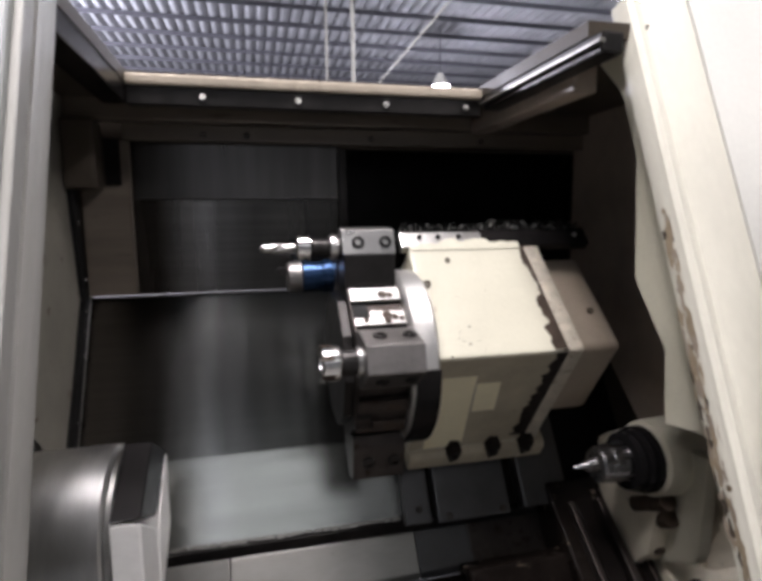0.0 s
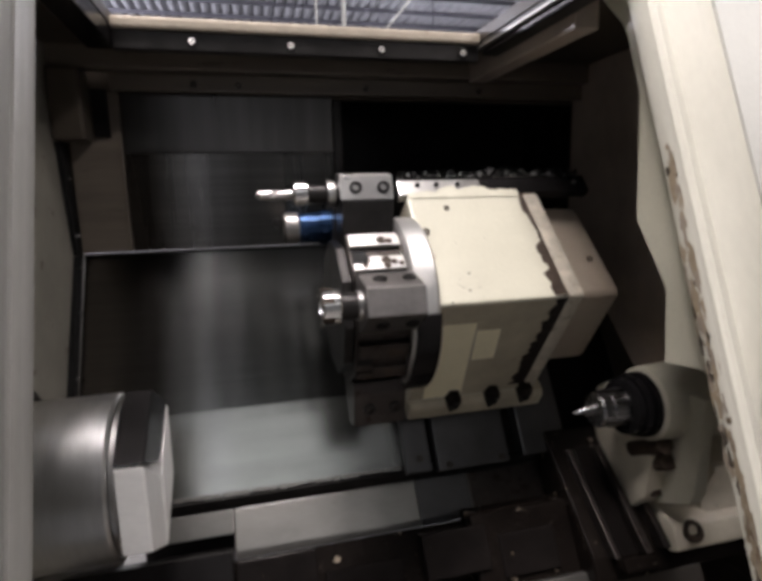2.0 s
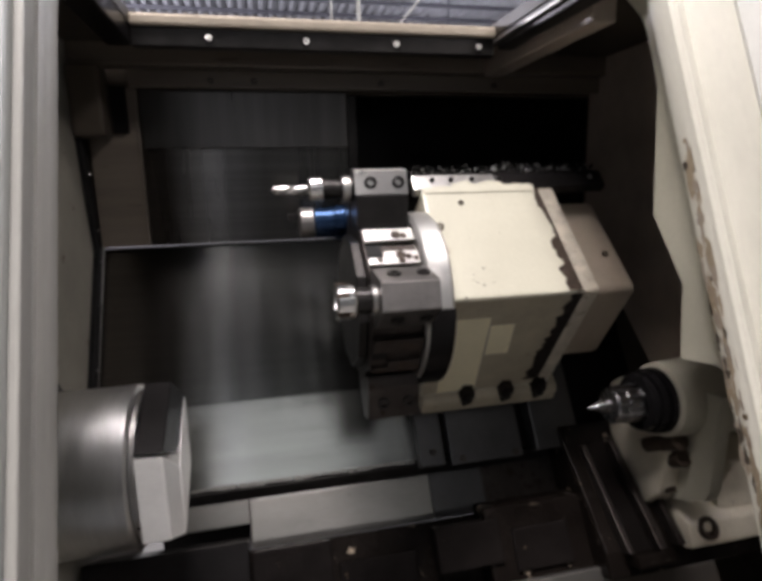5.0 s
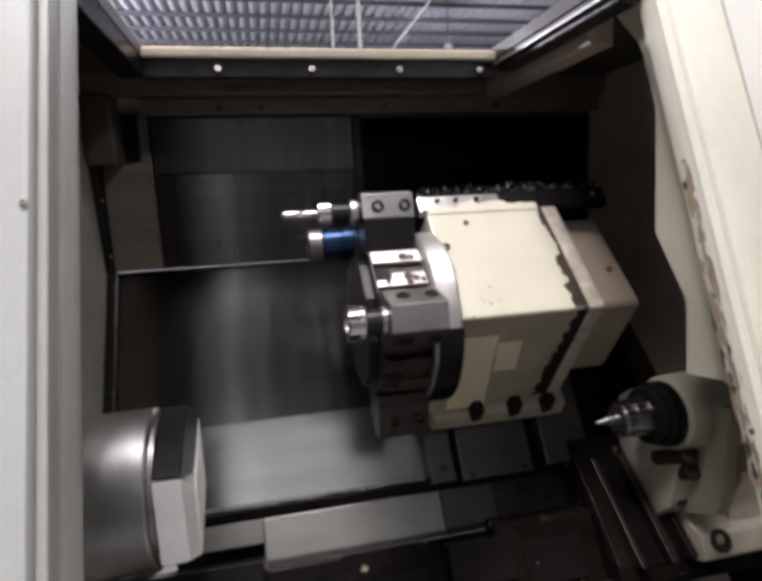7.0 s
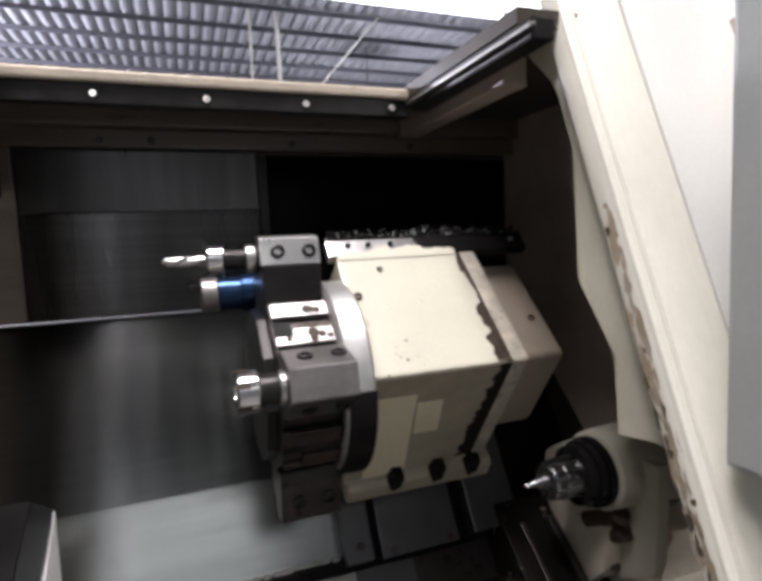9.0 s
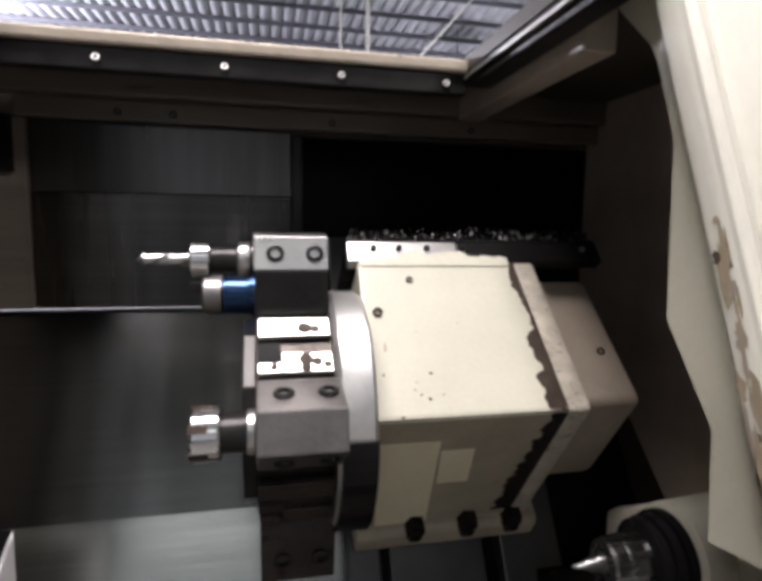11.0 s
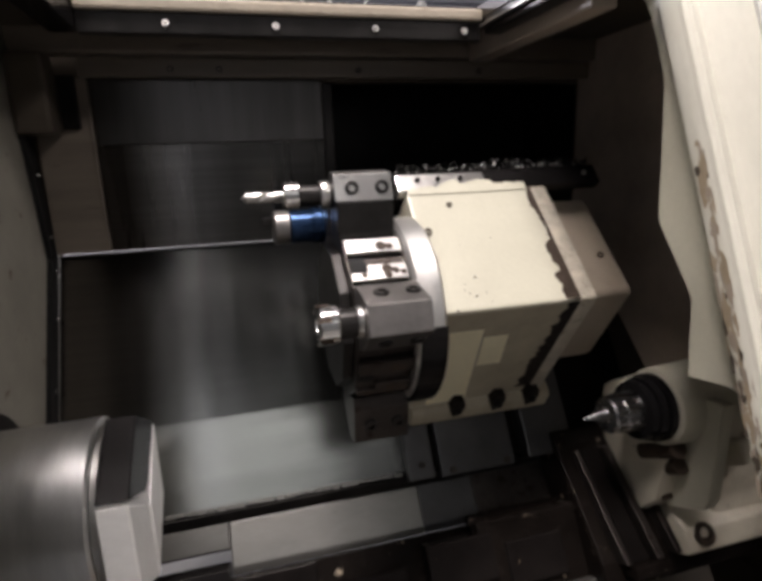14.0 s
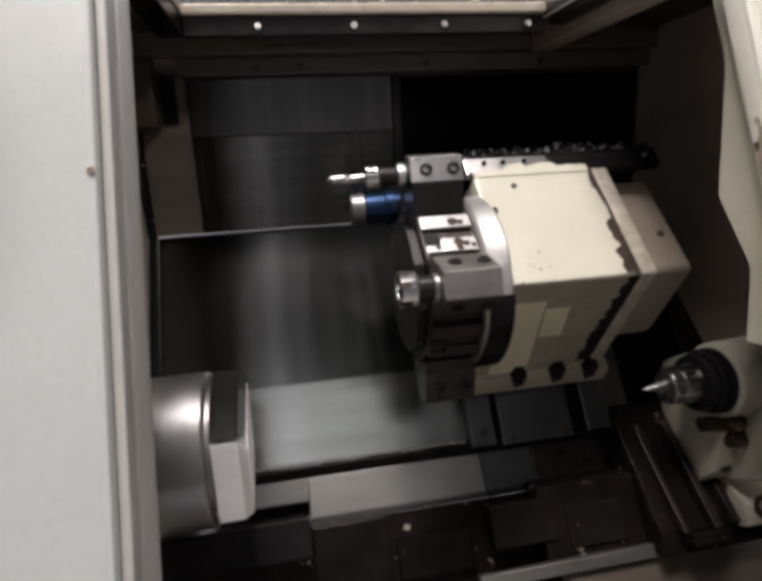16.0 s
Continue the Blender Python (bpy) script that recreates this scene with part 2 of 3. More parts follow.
def box(bm, x0, x1, y0, y1, z0, z1, bevel=0.0, seg=2):
    r = bmesh.ops.create_cube(bm, size=1, matrix=Matrix.Translation(((x0 + x1) / 2, (y0 + y1) / 2, (z0 + z1) / 2)) @ Matrix.Diagonal((x1 - x0, y1 - y0, z1 - z0, 1)))
    if bevel:
        es = {e for v in r["verts"] for e in v.link_edges}
        bmesh.ops.bevel(bm, geom=list(es), offset=bevel, segments=seg, affect="EDGES", profile=0.6)
    return bm


def bx(x0, x1, y0, y1, z0, z1, bevel=0.0, seg=2):
    return box(bmesh.new(), x0, x1, y0, y1, z0, z1, bevel, seg)


def prism(bm, prof, x0, x1, bevel=0.0):
    """A profile in y and z drawn out along x."""
    a = [bm.verts.new((x0, y, z)) for y, z in prof]
    b = [bm.verts.new((x1, y, z)) for y, z in prof]
    n = len(prof)
    fs = [bm.faces.new(a), bm.faces.new(b[::-1])]
    fs += [bm.faces.new((a[i], b[i], b[(i + 1) % n], a[(i + 1) % n])) for i in range(n)]
    bmesh.ops.recalc_face_normals(bm, faces=fs)
    if bevel:
        es = {e for f in fs for e in f.edges}
        bmesh.ops.bevel(bm, geom=list(es), offset=bevel, segments=2, affect="EDGES", profile=0.6)
    return bm


def px(prof, x0, x1, bevel=0.0):
    return prism(bmesh.new(), prof, x0, x1, bevel)


def lathe(bm, rings, cy=0.0, cz=0.0, seg=32, axis="x"):
    """Turned about x: rings of (x, radius)."""
    loops = []
    for x, r in rings:
        loops.append([bm.verts.new((x, cy + r * math.cos(2 * math.pi * i / seg), cz + r * math.sin(2 * math.pi * i / seg))) for i in range(seg)])
    for a, b in zip(loops, loops[1:]):
        for i in range(seg):
            bm.faces.new((a[i], a[(i + 1) % seg], b[(i + 1) % seg], b[i]))
    bm.faces.new(loops[0][::-1])
    bm.faces.new(loops[-1])
    bmesh.ops.recalc_face_normals(bm, faces=bm.faces)
    return bm


def turned(rings, cy=0.0, cz=0.0, seg=32):
    return lathe(bmesh.new(), rings, cy, cz, seg)


def stick(bm, a, b, r, seg=10, r2=None):
    """A round bar from a to b."""
    a, b = Vector(a), Vector(b)
    q = (b - a).to_track_quat("Z", "Y").to_matrix().to_4x4()
    bmesh.ops.create_cone(bm, cap_ends=True, segments=seg, radius1=r, radius2=r if r2 is None else r2, depth=(b - a).length, matrix=Matrix.Translation((a + b) / 2) @ q)
    return bm


def bar(a, b, r, seg=10, r2=None):
    return stick(bmesh.new(), a, b, r, seg, r2)


def cap_screw(parent, p, d, r=0.009, material=None, h=0.004, name="cap_screw"):
    """A socket head cap screw at p, its head turned to d: rim, hex socket sunk in."""
    bm = bmesh.new()
    q = Vector(d).to_track_quat("Z", "Y").to_matrix().to_4x4()
    rings = ((r, 0), (r, h), (r * 0.86, h * 1.25), (r * 0.55, h * 1.25), (r * 0.5, -h * 0.2))
    seg, loops = 12, []
    for rr, z in rings:
        loops.append([bm.verts.new((rr * math.cos(math.tau * i / seg), rr * math.sin(math.tau * i / seg), z)) for i in range(seg)])
    for a, b in zip(loops, loops[1:]):
        for i in range(seg):
            bm.faces.new((a[i], a[(i + 1) % seg], b[(i + 1) % seg], b[i]))
    bm.faces.new(loops[-1])
    return part(name, bm, material or DARKSTEEL, parent, m=Matrix.Translation(p) @ q, smooth=40)


# frames of the slanted parts: x along the spindle, y into the machine, z up the slope
FRONT = pose(0, 0.53, 1.1, -20.8)
WAY = pose(0, 1.427, 1.373, -30)
HOUSE = pose(0, 0.9, 1.3, -38.2)
SPY, SPZ = 0.916, 1.055

# ---------------------------------------------------------------- the hall
tagged(part("floor", bx(-16, 18, -10, 26, -0.2, 0), CONCRETE), "grey concrete workshop floor", "floor", kind="structure")
bm = bmesh.new()
CEIL = 6.6
RIB = 0.28
prev = None
for i in range(121 * 5 + 1):
    x, k = -16 + RIB * i / 5, i % 5
    z = CEIL + 0.1 - 0.09 * math.sin(math.pi * k / 5)
    row = [bm.verts.new((x, y, z)) for y in (-10, 8, 26)]
    if prev:
        for a in range(2):
            bm.faces.new((prev[a], prev[a + 1], row[a + 1], row[a]))
    prev = row
ceiling = tagged(part("ceiling", bm, SHEET), "ribbed grey metal workshop roof", "ceiling", kind="structure")
for y in [-9.2 + 1.175 * k for k in range(30)]:
    tagged(part("roof_purlin", bx(-16, 18, y, y + 0.05, CEIL - 0.1, CEIL - 0.005), GIRDER), "dark steel roof purlin under the sheeting", "purlin", "roof purlins")
for x0, x1, y0, y1, nm in ((-16.2, -16, -10, 26, "wall_west"), (18, 18.2, -10, 26, "wall_east"), (-16.2, 18.2, 26, 26.2, "wall_north"), (-16.2, 18.2, -10.2, -10, "wall_south")):
    tagged(part(nm, bx(x0, x1, y0, y1, 0, CEIL + 0.1), HALLWALL), "pale painted workshop wall", "wall", kind="structure")

# roof light, conduit, brace and lamp seen through the machine's open top
tagged(part("roof_light", bx(2.4, 13, 5.5, 11.2, CEIL - 0.06, CEIL - 0.02), SKYLIGHT), "glowing translucent roof light sheet", "roof light")
# second sheet is unseen, a glow added to reflect in the way cover
tagged(part("roof_light", bx(-7, 1.6, -9.9, -6.0, CEIL - 0.06, CEIL - 0.02), REFLECTGLOW), "unseen glowing sheet added for the way cover's reflection", "roof light")
tagged(part("conduit", bar((1.98, 12.0, 2.0), (1.98, 12.0, CEIL), 0.045, 12), PIPE, smooth=40), "pale vertical conduit hanging from the roof", "pipe")
tagged(part("conduit", bar((1.4, 12.0, 2.0), (1.4, 12.0, CEIL), 0.025, 10), PIPE, smooth=40), "thin vertical conduit hanging from the roof", "pipe")
tagged(part("brace", bar((4.3, 11.9, CEIL), (0.7, 12.05, 2.6), 0.022, 10), PIPE, smooth=40), "pale diagonal roof brace", "brace")
lamp = thing("high_bay_lamp", pose(4.7, 14.0, 5.2), "lit round high bay lamp on a rod", "lamp")
part("reflector", bar((0, 0, -0.05), (0, 0, 0.3), 0.26, 24, 0.08), PIPE, lamp, smooth=40)
part("lens", bar((0, 0, -0.09), (0, 0, -0.05), 0.25, 24), LAMP, lamp, "glowing white lens")
part("rod", bar((0, 0, 0.3), (0, 0, CEIL - 5.1), 0.015, 8), GIRDER, lamp)

# ---------------------------------------------------------------- the machine's enclosure
XL, XR = -0.715, 0.63
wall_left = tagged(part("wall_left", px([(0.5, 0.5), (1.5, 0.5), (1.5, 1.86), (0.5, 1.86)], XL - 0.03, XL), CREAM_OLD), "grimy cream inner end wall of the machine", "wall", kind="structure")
wall_right = tagged(part("wall_right", px([(0.62, 1.0), (1.065, 1.0), (1.43, 1.372), (1.43, 1.86), (0.62, 1.86)], XR - 0.03, XR), WALLBROWN), "oil-browned inner end wall of the machine", "wall", kind="structure")
tagged(part("wall_end", px([(0.3, 0.3), (1.75, 0.3), (1.75, 1.16), (0.3, 1.16)], 0.97, 1.0), BROWN), "oil-browned end wall behind the tailstock", "wall", kind="structure")
tagged(part("end_shelf", bx(XR + 0.002, 0.97, 0.8, 1.75, 1.161, 1.18), BROWN), "brown sheet shelf over the tailstock end", "panel", kind="structure")
tagged(part("back_sheet", bx(XL, 0.97, 1.75, 1.77, 0.3, 1.16), BLACK), "black rear sheet of the machine", "wall", kind="structure")
# back wall above the ways, with the dark recess for the cross slide
bm = bmesh.new()
for x0, x1, z0, z1 in ((XL, -0.09, 1.376, 1.86), (-0.09, 0.615, 1.738, 1.86), (0.615, XR, 1.376, 1.86)):
    box(bm, x0, x1, 1.43, 1.46, z0, z1)
tagged(part("wall_back", bm, BROWN), "dull brown sheet back wall with a dark recess", "wall", kind="structure")
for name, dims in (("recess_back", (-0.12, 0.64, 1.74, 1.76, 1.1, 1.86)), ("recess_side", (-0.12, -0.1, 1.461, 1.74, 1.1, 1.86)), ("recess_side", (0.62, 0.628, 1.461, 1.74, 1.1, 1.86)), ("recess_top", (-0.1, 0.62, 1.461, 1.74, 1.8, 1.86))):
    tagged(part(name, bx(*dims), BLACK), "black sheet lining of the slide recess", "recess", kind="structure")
tagged(part("recess_trim", bx(-0.092, -0.07, 1.418, 1.429, 1.40, 1.735, 0.003), DARKSTEEL), "dark upright edge strip of the recess", "trim", kind="structure")

# upper back panels of steel, lapped
def back_panel(x0, x1, y0, y1, z0, z1, material, label, edge):
    """A lapped sheet with its folded edge."""
    ob = tagged(part("back_panel", bx(x0, x1, y0, y1, z0, z1, 0.002), material), label, "panel", "back panels")
    part("folded_edge", bx(*edge, 0.0008), material, ob)


back_panel(-0.586, -0.095, 1.414, 1.427, 1.378, 1.605, BACKSHEET, "steel lower back panel with a painted reflection band", (-0.585, -0.096, 1.4115, 1.4138, 1.599, 1.6048))
back_panel(-0.586, -0.095, 1.419, 1.4295, 1.607, 1.742, COVER_DARK, "dull steel upper back panel", (-0.585, -0.096, 1.4165, 1.4188, 1.608, 1.612))
back_panel(-0.70, -0.59, 1.408, 1.4265, 1.378, 1.742, BEAMPAINT, "tan upright end panel", (-0.596, -0.591, 1.4045, 1.4078, 1.38, 1.74))

# beam under the roof with its cover strip and screws
beam = thing("roof_beam", None, "brown painted beam below the roof lip with screws", "beam")
part("beam_body", bx(XL + 0.002, XR - 0.002, 1.36, 1.407, 1.782, 1.857, 0.006), BEAMPAINT, beam)
part("cover_strip", bx(-0.6, 0.64 - 0.02, 1.386, 1.405, 1.742, 1.781, 0.004), BEAMPAINT, beam, "brown cover strip")
for x in (-0.42, -0.32, -0.012, 0.29):
    cap_screw(beam, (x, 1.386, 1.757), (0, -1, 0), 0.007)
hood = thing("coolant_hood", None, "grimy box hood on the end wall below the beam", "hood")
part("hood_body", bx(-0.712, -0.645, 1.33, 1.4, 1.628, 1.78, 0.008), BROWN, hood)
part("hood_flap", bx(-0.644, -0.61, 1.395, 1.41, 1.64, 1.745, 0.003), BLACK, hood)

# roof with its opening; lip along the back of it
bm = bmesh.new()
for x0, x1, y0, y1 in ((XL, -0.55, 0.8, 1.36), (0.21, XR, 0.8, 1.36), (-0.55, 0.21, 1.232, 1.36)):
    box(bm, x0, x1, y0, y1, 1.83, 1.855)
tagged(part("machine_roof", bm, BROWN), "brown underside of the machine roof with an open top", "roof", kind="structure")
lip = thing("roof_lip", None, "worn cream lip along the roof opening with screws", "lip")
part("lip_flange", bx(-0.55, 0.21, 1.197, 1.231, 1.823, 1.845, 0.005), ALU, lip)
part("lip_foot", bx(-0.55, 0.21, 1.206, 1.23, 1.786, 1.822, 0.003), DARKSTEEL, lip)
for x in (-0.404, -0.21, -0.017, 0.171):
    cap_screw(lip, (x, 1.206, 1.803), (0, -1, 0.3), 0.0065, WORN)
part("end_flange", bx(-0.6, -0.551, 0.78, 1.231, 1.79, 1.829, 0.004), BLACK, lip)
rail = thing("roof_rail", None, "dark roof opening rail with a bright steel edge", "rail")
part("rail_body", bx(0.211, 0.25, 0.765, 1.195, 1.796, 1.829, 0.004), DARKSTEEL, rail)
part("rail_edge", bx(0.2, 0.2105, 0.755, 1.195, 1.808, 1.815, 0.002), RAILGREY, rail, "bright steel edge")
part("rail_skirt", bx(0.252, 0.299, 0.9, 1.36, 1.772, 1.829, 0.004), WALLBROWN, rail)

# left end wall trim: black wiper strip, kinked with the ways
strip = thing("wiper_strip", None, "black rubber wiper strip with screws along the end wall", "strip")
part("upper_strip", px([(1.35, 1.627), (1.395, 1.627), (1.427, 1.374), (1.385, 1.374)], XL + 0.001, XL + 0.012), RUBBER, strip)
part("lower_strip", px([(1.385, 1.372), (1.425, 1.372), (1.17, 0.93), (1.13, 0.93)], XL + 0.001, XL + 0.012), RUBBER, strip)
for y, z in ((1.38, 1.55), (1.395, 1.42), (1.39, 1.345), (1.34, 1.25), (1.26, 1.12), (1.21, 1.03)):
    cap_screw(strip, (XL + 0.012, y, z), (1, 0, 0), 0.005, CHROME)

# right side: cream cheek with a cut edge, at the end of the opening
cheek_prof = [(0.868, 1.866), (0.903, 1.827), (0.838, 1.763), (0.824, 1.74), (0.789, 1.648), (0.779, 1.446), (0.705, 1.343), (0.698, 1.226), (0.632, 1.236), (0.577, 1.225), (0.822, 1.866)]
cheek = tagged(part("cheek_panel", px(cheek_prof, 0.3, 0.312), CREAM), "cream cheek plate with a cut inner edge", "panel", kind="structure")

# slanted front: jamb ridges and front panels (z up the slope)
def rolled(prof, z0, z1, material, name, label):
    """A bent sheet section in (x, y), drawn out up the slope of the front."""
    bm = bmesh.new()
    rows = [[bm.verts.new((x, y, z)) for x, y in prof] for z in (z0, z1)]
    k = len(prof)
    for i in range(k):
        bm.faces.new((rows[0][i], rows[0][(i + 1) % k], rows[1][(i + 1) % k], rows[1][i]))
    bm.faces.new(rows[0][::-1])
    bm.faces.new(rows[1])
    bmesh.ops.recalc_face_normals(bm, faces=bm.faces)
    bmesh.ops.bevel(bm, geom=[e for e in bm.edges if abs(e.verts[0].co.z - e.verts[1].co.z) > 0.5], offset=0.005, segments=3, affect="EDGES")
    return tagged(part(name, bm, material, m=FRONT, smooth=60), label, "jamb")


jamb_right = rolled([(0.283, 0.02), (0.283, -0.012), (0.29, -0.022), (0.303, -0.022), (0.311, -0.012), (0.324, -0.014), (0.35, -0.04), (0.372, -0.05), (0.372, 0.02)], -0.55, 0.85, JAMBWHITE, "door_jamb", "cream rolled door jamb with oily stains")
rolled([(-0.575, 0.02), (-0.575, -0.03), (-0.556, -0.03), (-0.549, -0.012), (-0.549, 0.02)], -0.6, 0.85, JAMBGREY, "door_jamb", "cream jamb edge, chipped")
tagged(part("front_panel", bx(0.373, 0.8, -0.0495, 0.0, -0.55, 0.9, 0.001), LITPANEL, m=FRONT), "smooth white fixed front panel", "panel", kind="structure")
door = thing("sliding_door", FRONT, "white sliding door, slid fully open", "door")
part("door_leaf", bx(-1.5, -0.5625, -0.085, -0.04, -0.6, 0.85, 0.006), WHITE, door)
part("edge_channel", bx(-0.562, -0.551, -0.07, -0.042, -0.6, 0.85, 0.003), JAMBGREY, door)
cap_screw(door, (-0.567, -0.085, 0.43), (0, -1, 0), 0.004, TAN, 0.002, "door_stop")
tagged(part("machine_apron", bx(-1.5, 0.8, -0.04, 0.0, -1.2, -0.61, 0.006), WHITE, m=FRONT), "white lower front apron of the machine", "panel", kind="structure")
smear_rng = random.Random(9)
for k in range(210):
    z = 0.5 - 0.95 * smear_rng.random() ** 0.75
    w, h = smear_rng.uniform(0.0018, 0.0062), smear_rng.uniform(0.004, 0.03)
    y = smear_rng.gauss(0.003, 0.006) + 0.004 * math.sin(9 * z)
    bm = bmesh.new()
    x = 0.2828 - 0.000003 * k
    ring = [bm.verts.new((x, min(0.019, max(-0.007, y + w * math.cos(a) * smear_rng.uniform(0.3, 1.3))), z + h * math.sin(a) * smear_rng.uniform(0.5, 1.2))) for a in [math.tau * q / 11 for q in range(11)]]
    bm.faces.new(ring)
    part("oil_stain", bm, (JAMBGRIME, TAN, JAMBGRIME, BROWN)[(0, 1, 2, 0, 1, 3)[k % 6]], jamb_right, "brown oil stain")
pendant = tagged(part("control_box", bx(0.306, 0.7, 0.3, 0.54, 1.24, 2.1, 0.006), WHITE), "light grey control box beside the door opening", "control box")

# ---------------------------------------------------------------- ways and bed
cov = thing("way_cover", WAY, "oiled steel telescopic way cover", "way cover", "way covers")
part("cover_plate", bx(-0.70, -0.012, 0.0, 0.004, -0.4, -0.001), WAYSHEET, cov, "upper cover sheet with painted reflection bands")
part("cover_plate", bx(-0.70, -0.012, 0.0045, 0.008, -0.584, -0.39), WAYLOW, cov, "pale lower cover sheet with painted reflection bands")
bm = bmesh.new()
tooth = random.Random(21)
for k in range(26):
    x = -0.53 + 0.02 * k
    box(bm, x, x + tooth.uniform(0.015, 0.0195), -0.004, 0.004, -0.59 + tooth.uniform(0, 0.004), -0.58, 0.001, 1)
part("edge_wiper", bm, RAILGREY, cov, "dull serrated wiper edge")
part("hem", bx(-0.70, -0.012, -0.004, -0.0005, -0.006, -0.001, 0.001), COVER_DARK, cov)
cov2 = thing("way_cover", WAY, "black way cover behind the tailstock", "way cover", "way covers")
part("cover_plate", bx(0.36, XR - 0.001, 0.02, 0.024, -0.6, -0.001, 0.001), BLACK, cov2)
part("under_plate", bx(-0.012, 0.36, 0.03, 0.034, -0.6, 0.02, 0.001), BLACK, cov2)

bed = thing("machine_bed", None, "oily cast iron slant bed with a ground rail", "machine bed")
part("upper_rail", px([(1.125, 0.862), (1.17, 0.862), (1.17, 0.835), (1.13, 0.835)], XL + 0.02, 0.36, 0.002), DARKSTEEL, bed)
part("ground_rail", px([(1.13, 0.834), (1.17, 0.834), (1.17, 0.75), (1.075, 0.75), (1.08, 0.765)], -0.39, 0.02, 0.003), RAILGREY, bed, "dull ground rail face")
# same rail in two darker colours: shade under the turret, painted in steps
part("mid_shade_rail", px([(1.13, 0.834), (1.17, 0.834), (1.17, 0.75), (1.075, 0.75), (1.08, 0.765)], 0.0205, 0.15, 0.003), SLIDEPLATE, bed, "ground rail face, half darkened for shade")
part("deep_shade_rail", px([(1.13, 0.834), (1.17, 0.834), (1.17, 0.75), (1.075, 0.75), (1.08, 0.765)], 0.1505, 0.40, 0.003), OILSHADE, bed, "ground rail face, darkened for shade")
part("bed_block", px([(1.1305, 0.834), (1.17, 0.834), (1.17, 0.79), (1.106, 0.79)], XL + 0.02, -0.391, 0.003), RAILGREY, bed)
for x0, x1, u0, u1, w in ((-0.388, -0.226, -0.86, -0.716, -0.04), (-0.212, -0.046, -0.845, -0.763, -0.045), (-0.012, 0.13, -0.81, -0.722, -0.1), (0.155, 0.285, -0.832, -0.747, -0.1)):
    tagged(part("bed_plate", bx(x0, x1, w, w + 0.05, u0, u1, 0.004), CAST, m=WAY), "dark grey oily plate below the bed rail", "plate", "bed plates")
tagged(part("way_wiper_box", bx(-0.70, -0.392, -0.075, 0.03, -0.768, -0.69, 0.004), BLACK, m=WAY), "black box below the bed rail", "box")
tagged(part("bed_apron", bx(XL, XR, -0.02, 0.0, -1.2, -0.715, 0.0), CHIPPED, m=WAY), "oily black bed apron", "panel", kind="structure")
tagged(part("bed_casting", px([(-0.095, -0.7), (-0.03, -0.69), (-0.021, -0.74), (-0.021, -0.9), (-0.09, -0.9)], 0.1, 0.36, 0.008), CHIPPED, m=WAY), "oily casting with chipped cream paint", "casting")
tagged(part("pan_rail", bx(-0.06, 0.62, -0.115, -0.091, -0.875, -0.848, 0.004), RAILGREY, m=WAY), "dull steel rail along the chip pan", "rail")
tagged(part("pan_wall", bx(0.12, 0.62, -0.1, -0.085, -1.1, -0.88, 0.003), PANEL, m=WAY), "oil-browned pan wall", "panel")
tagged(part("chip_pan", px([(0.45, 0.42), (1.3, 0.42), (1.3, 0.38), (0.45, 0.38)], XL, 0.97), BROWN), "brown oily chip pan", "pan", kind="structure")

# ---------------------------------------------------------------- headstock and chuck
head = thing("headstock_cover", None, "dark headstock face behind the chuck", "headstock")
part("face_plate", turned([(XL, 0.16), (XL + 0.02, 0.16), (XL + 0.024, 0.15)], SPY, SPZ, 48), DARKSTEEL, head, smooth=30)
chuck = thing("lathe_chuck", None, "ground steel lathe chuck with soft jaws", "chuck")
part("chuck_body", turned([(-0.69, 0.12), (-0.686, 0.132), (-0.545, 0.132), (-0.541, 0.128), (-0.54, 0.05)], SPY, SPZ, 64), CHUCKSTEEL, chuck, smooth=30)
part("chuck_ring", turned([(-0.5395, 0.05), (-0.5395, 0.124), (-0.532, 0.124), (-0.531, 0.05)], SPY, SPZ, 64), STEEL, chuck, smooth=30)
for k in range(3):
    a = radians(90 + 120 * k)
    bm = bmesh.new()
    prof = [(0.012, 0.018)] + [(0.1395 * math.cos(radians(q)), 0.1395 * math.sin(radians(q))) for q in (31, 90, 149)] + [(-0.012, 0.018)]
    prism(bm, prof, -0.5305, -0.488, 0.003)
    # reflections painted in: top jaw black, the other two pale
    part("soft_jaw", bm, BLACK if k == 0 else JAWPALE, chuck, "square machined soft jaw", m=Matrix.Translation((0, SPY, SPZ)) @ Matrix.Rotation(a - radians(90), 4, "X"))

# ---------------------------------------------------------------- turret
TCY, TCZ = 1.0, 1.292


def rad(phi, r, t=0.0):
    """A place (y, z) at angle phi, radius r and t along the rim."""
    a = radians(phi)
    return TCY + r * math.cos(a) - t * math.sin(a), TCZ + r * math.sin(a) + t * math.cos(a)


turret = thing("tool_turret", None, "steel tool turret with a cream housing on the cross slide", "turret")
house = part("housing", px([(0, 0), (0, 0.246), (0.3, 0.246), (0.3, -0.086)], -0.012, 0.252, 0.005), CREAM, turret, "cream enamelled housing, chipped", m=HOUSE)


def leaned(bm, x_from, lean):
    """Lean the upright ends past x_from towards the front of the housing."""
    for v in bm.verts:
        if v.co.x > x_from:
            v.co.x -= lean * max(0.0, v.co.z)
    return bm


bm = leaned(px([(0.06, 0.026), (0.06, 0.25), (0.27, 0.25), (0.27, -0.034)], 0.285, 0.428, 0.013), 0.35, 0.11)
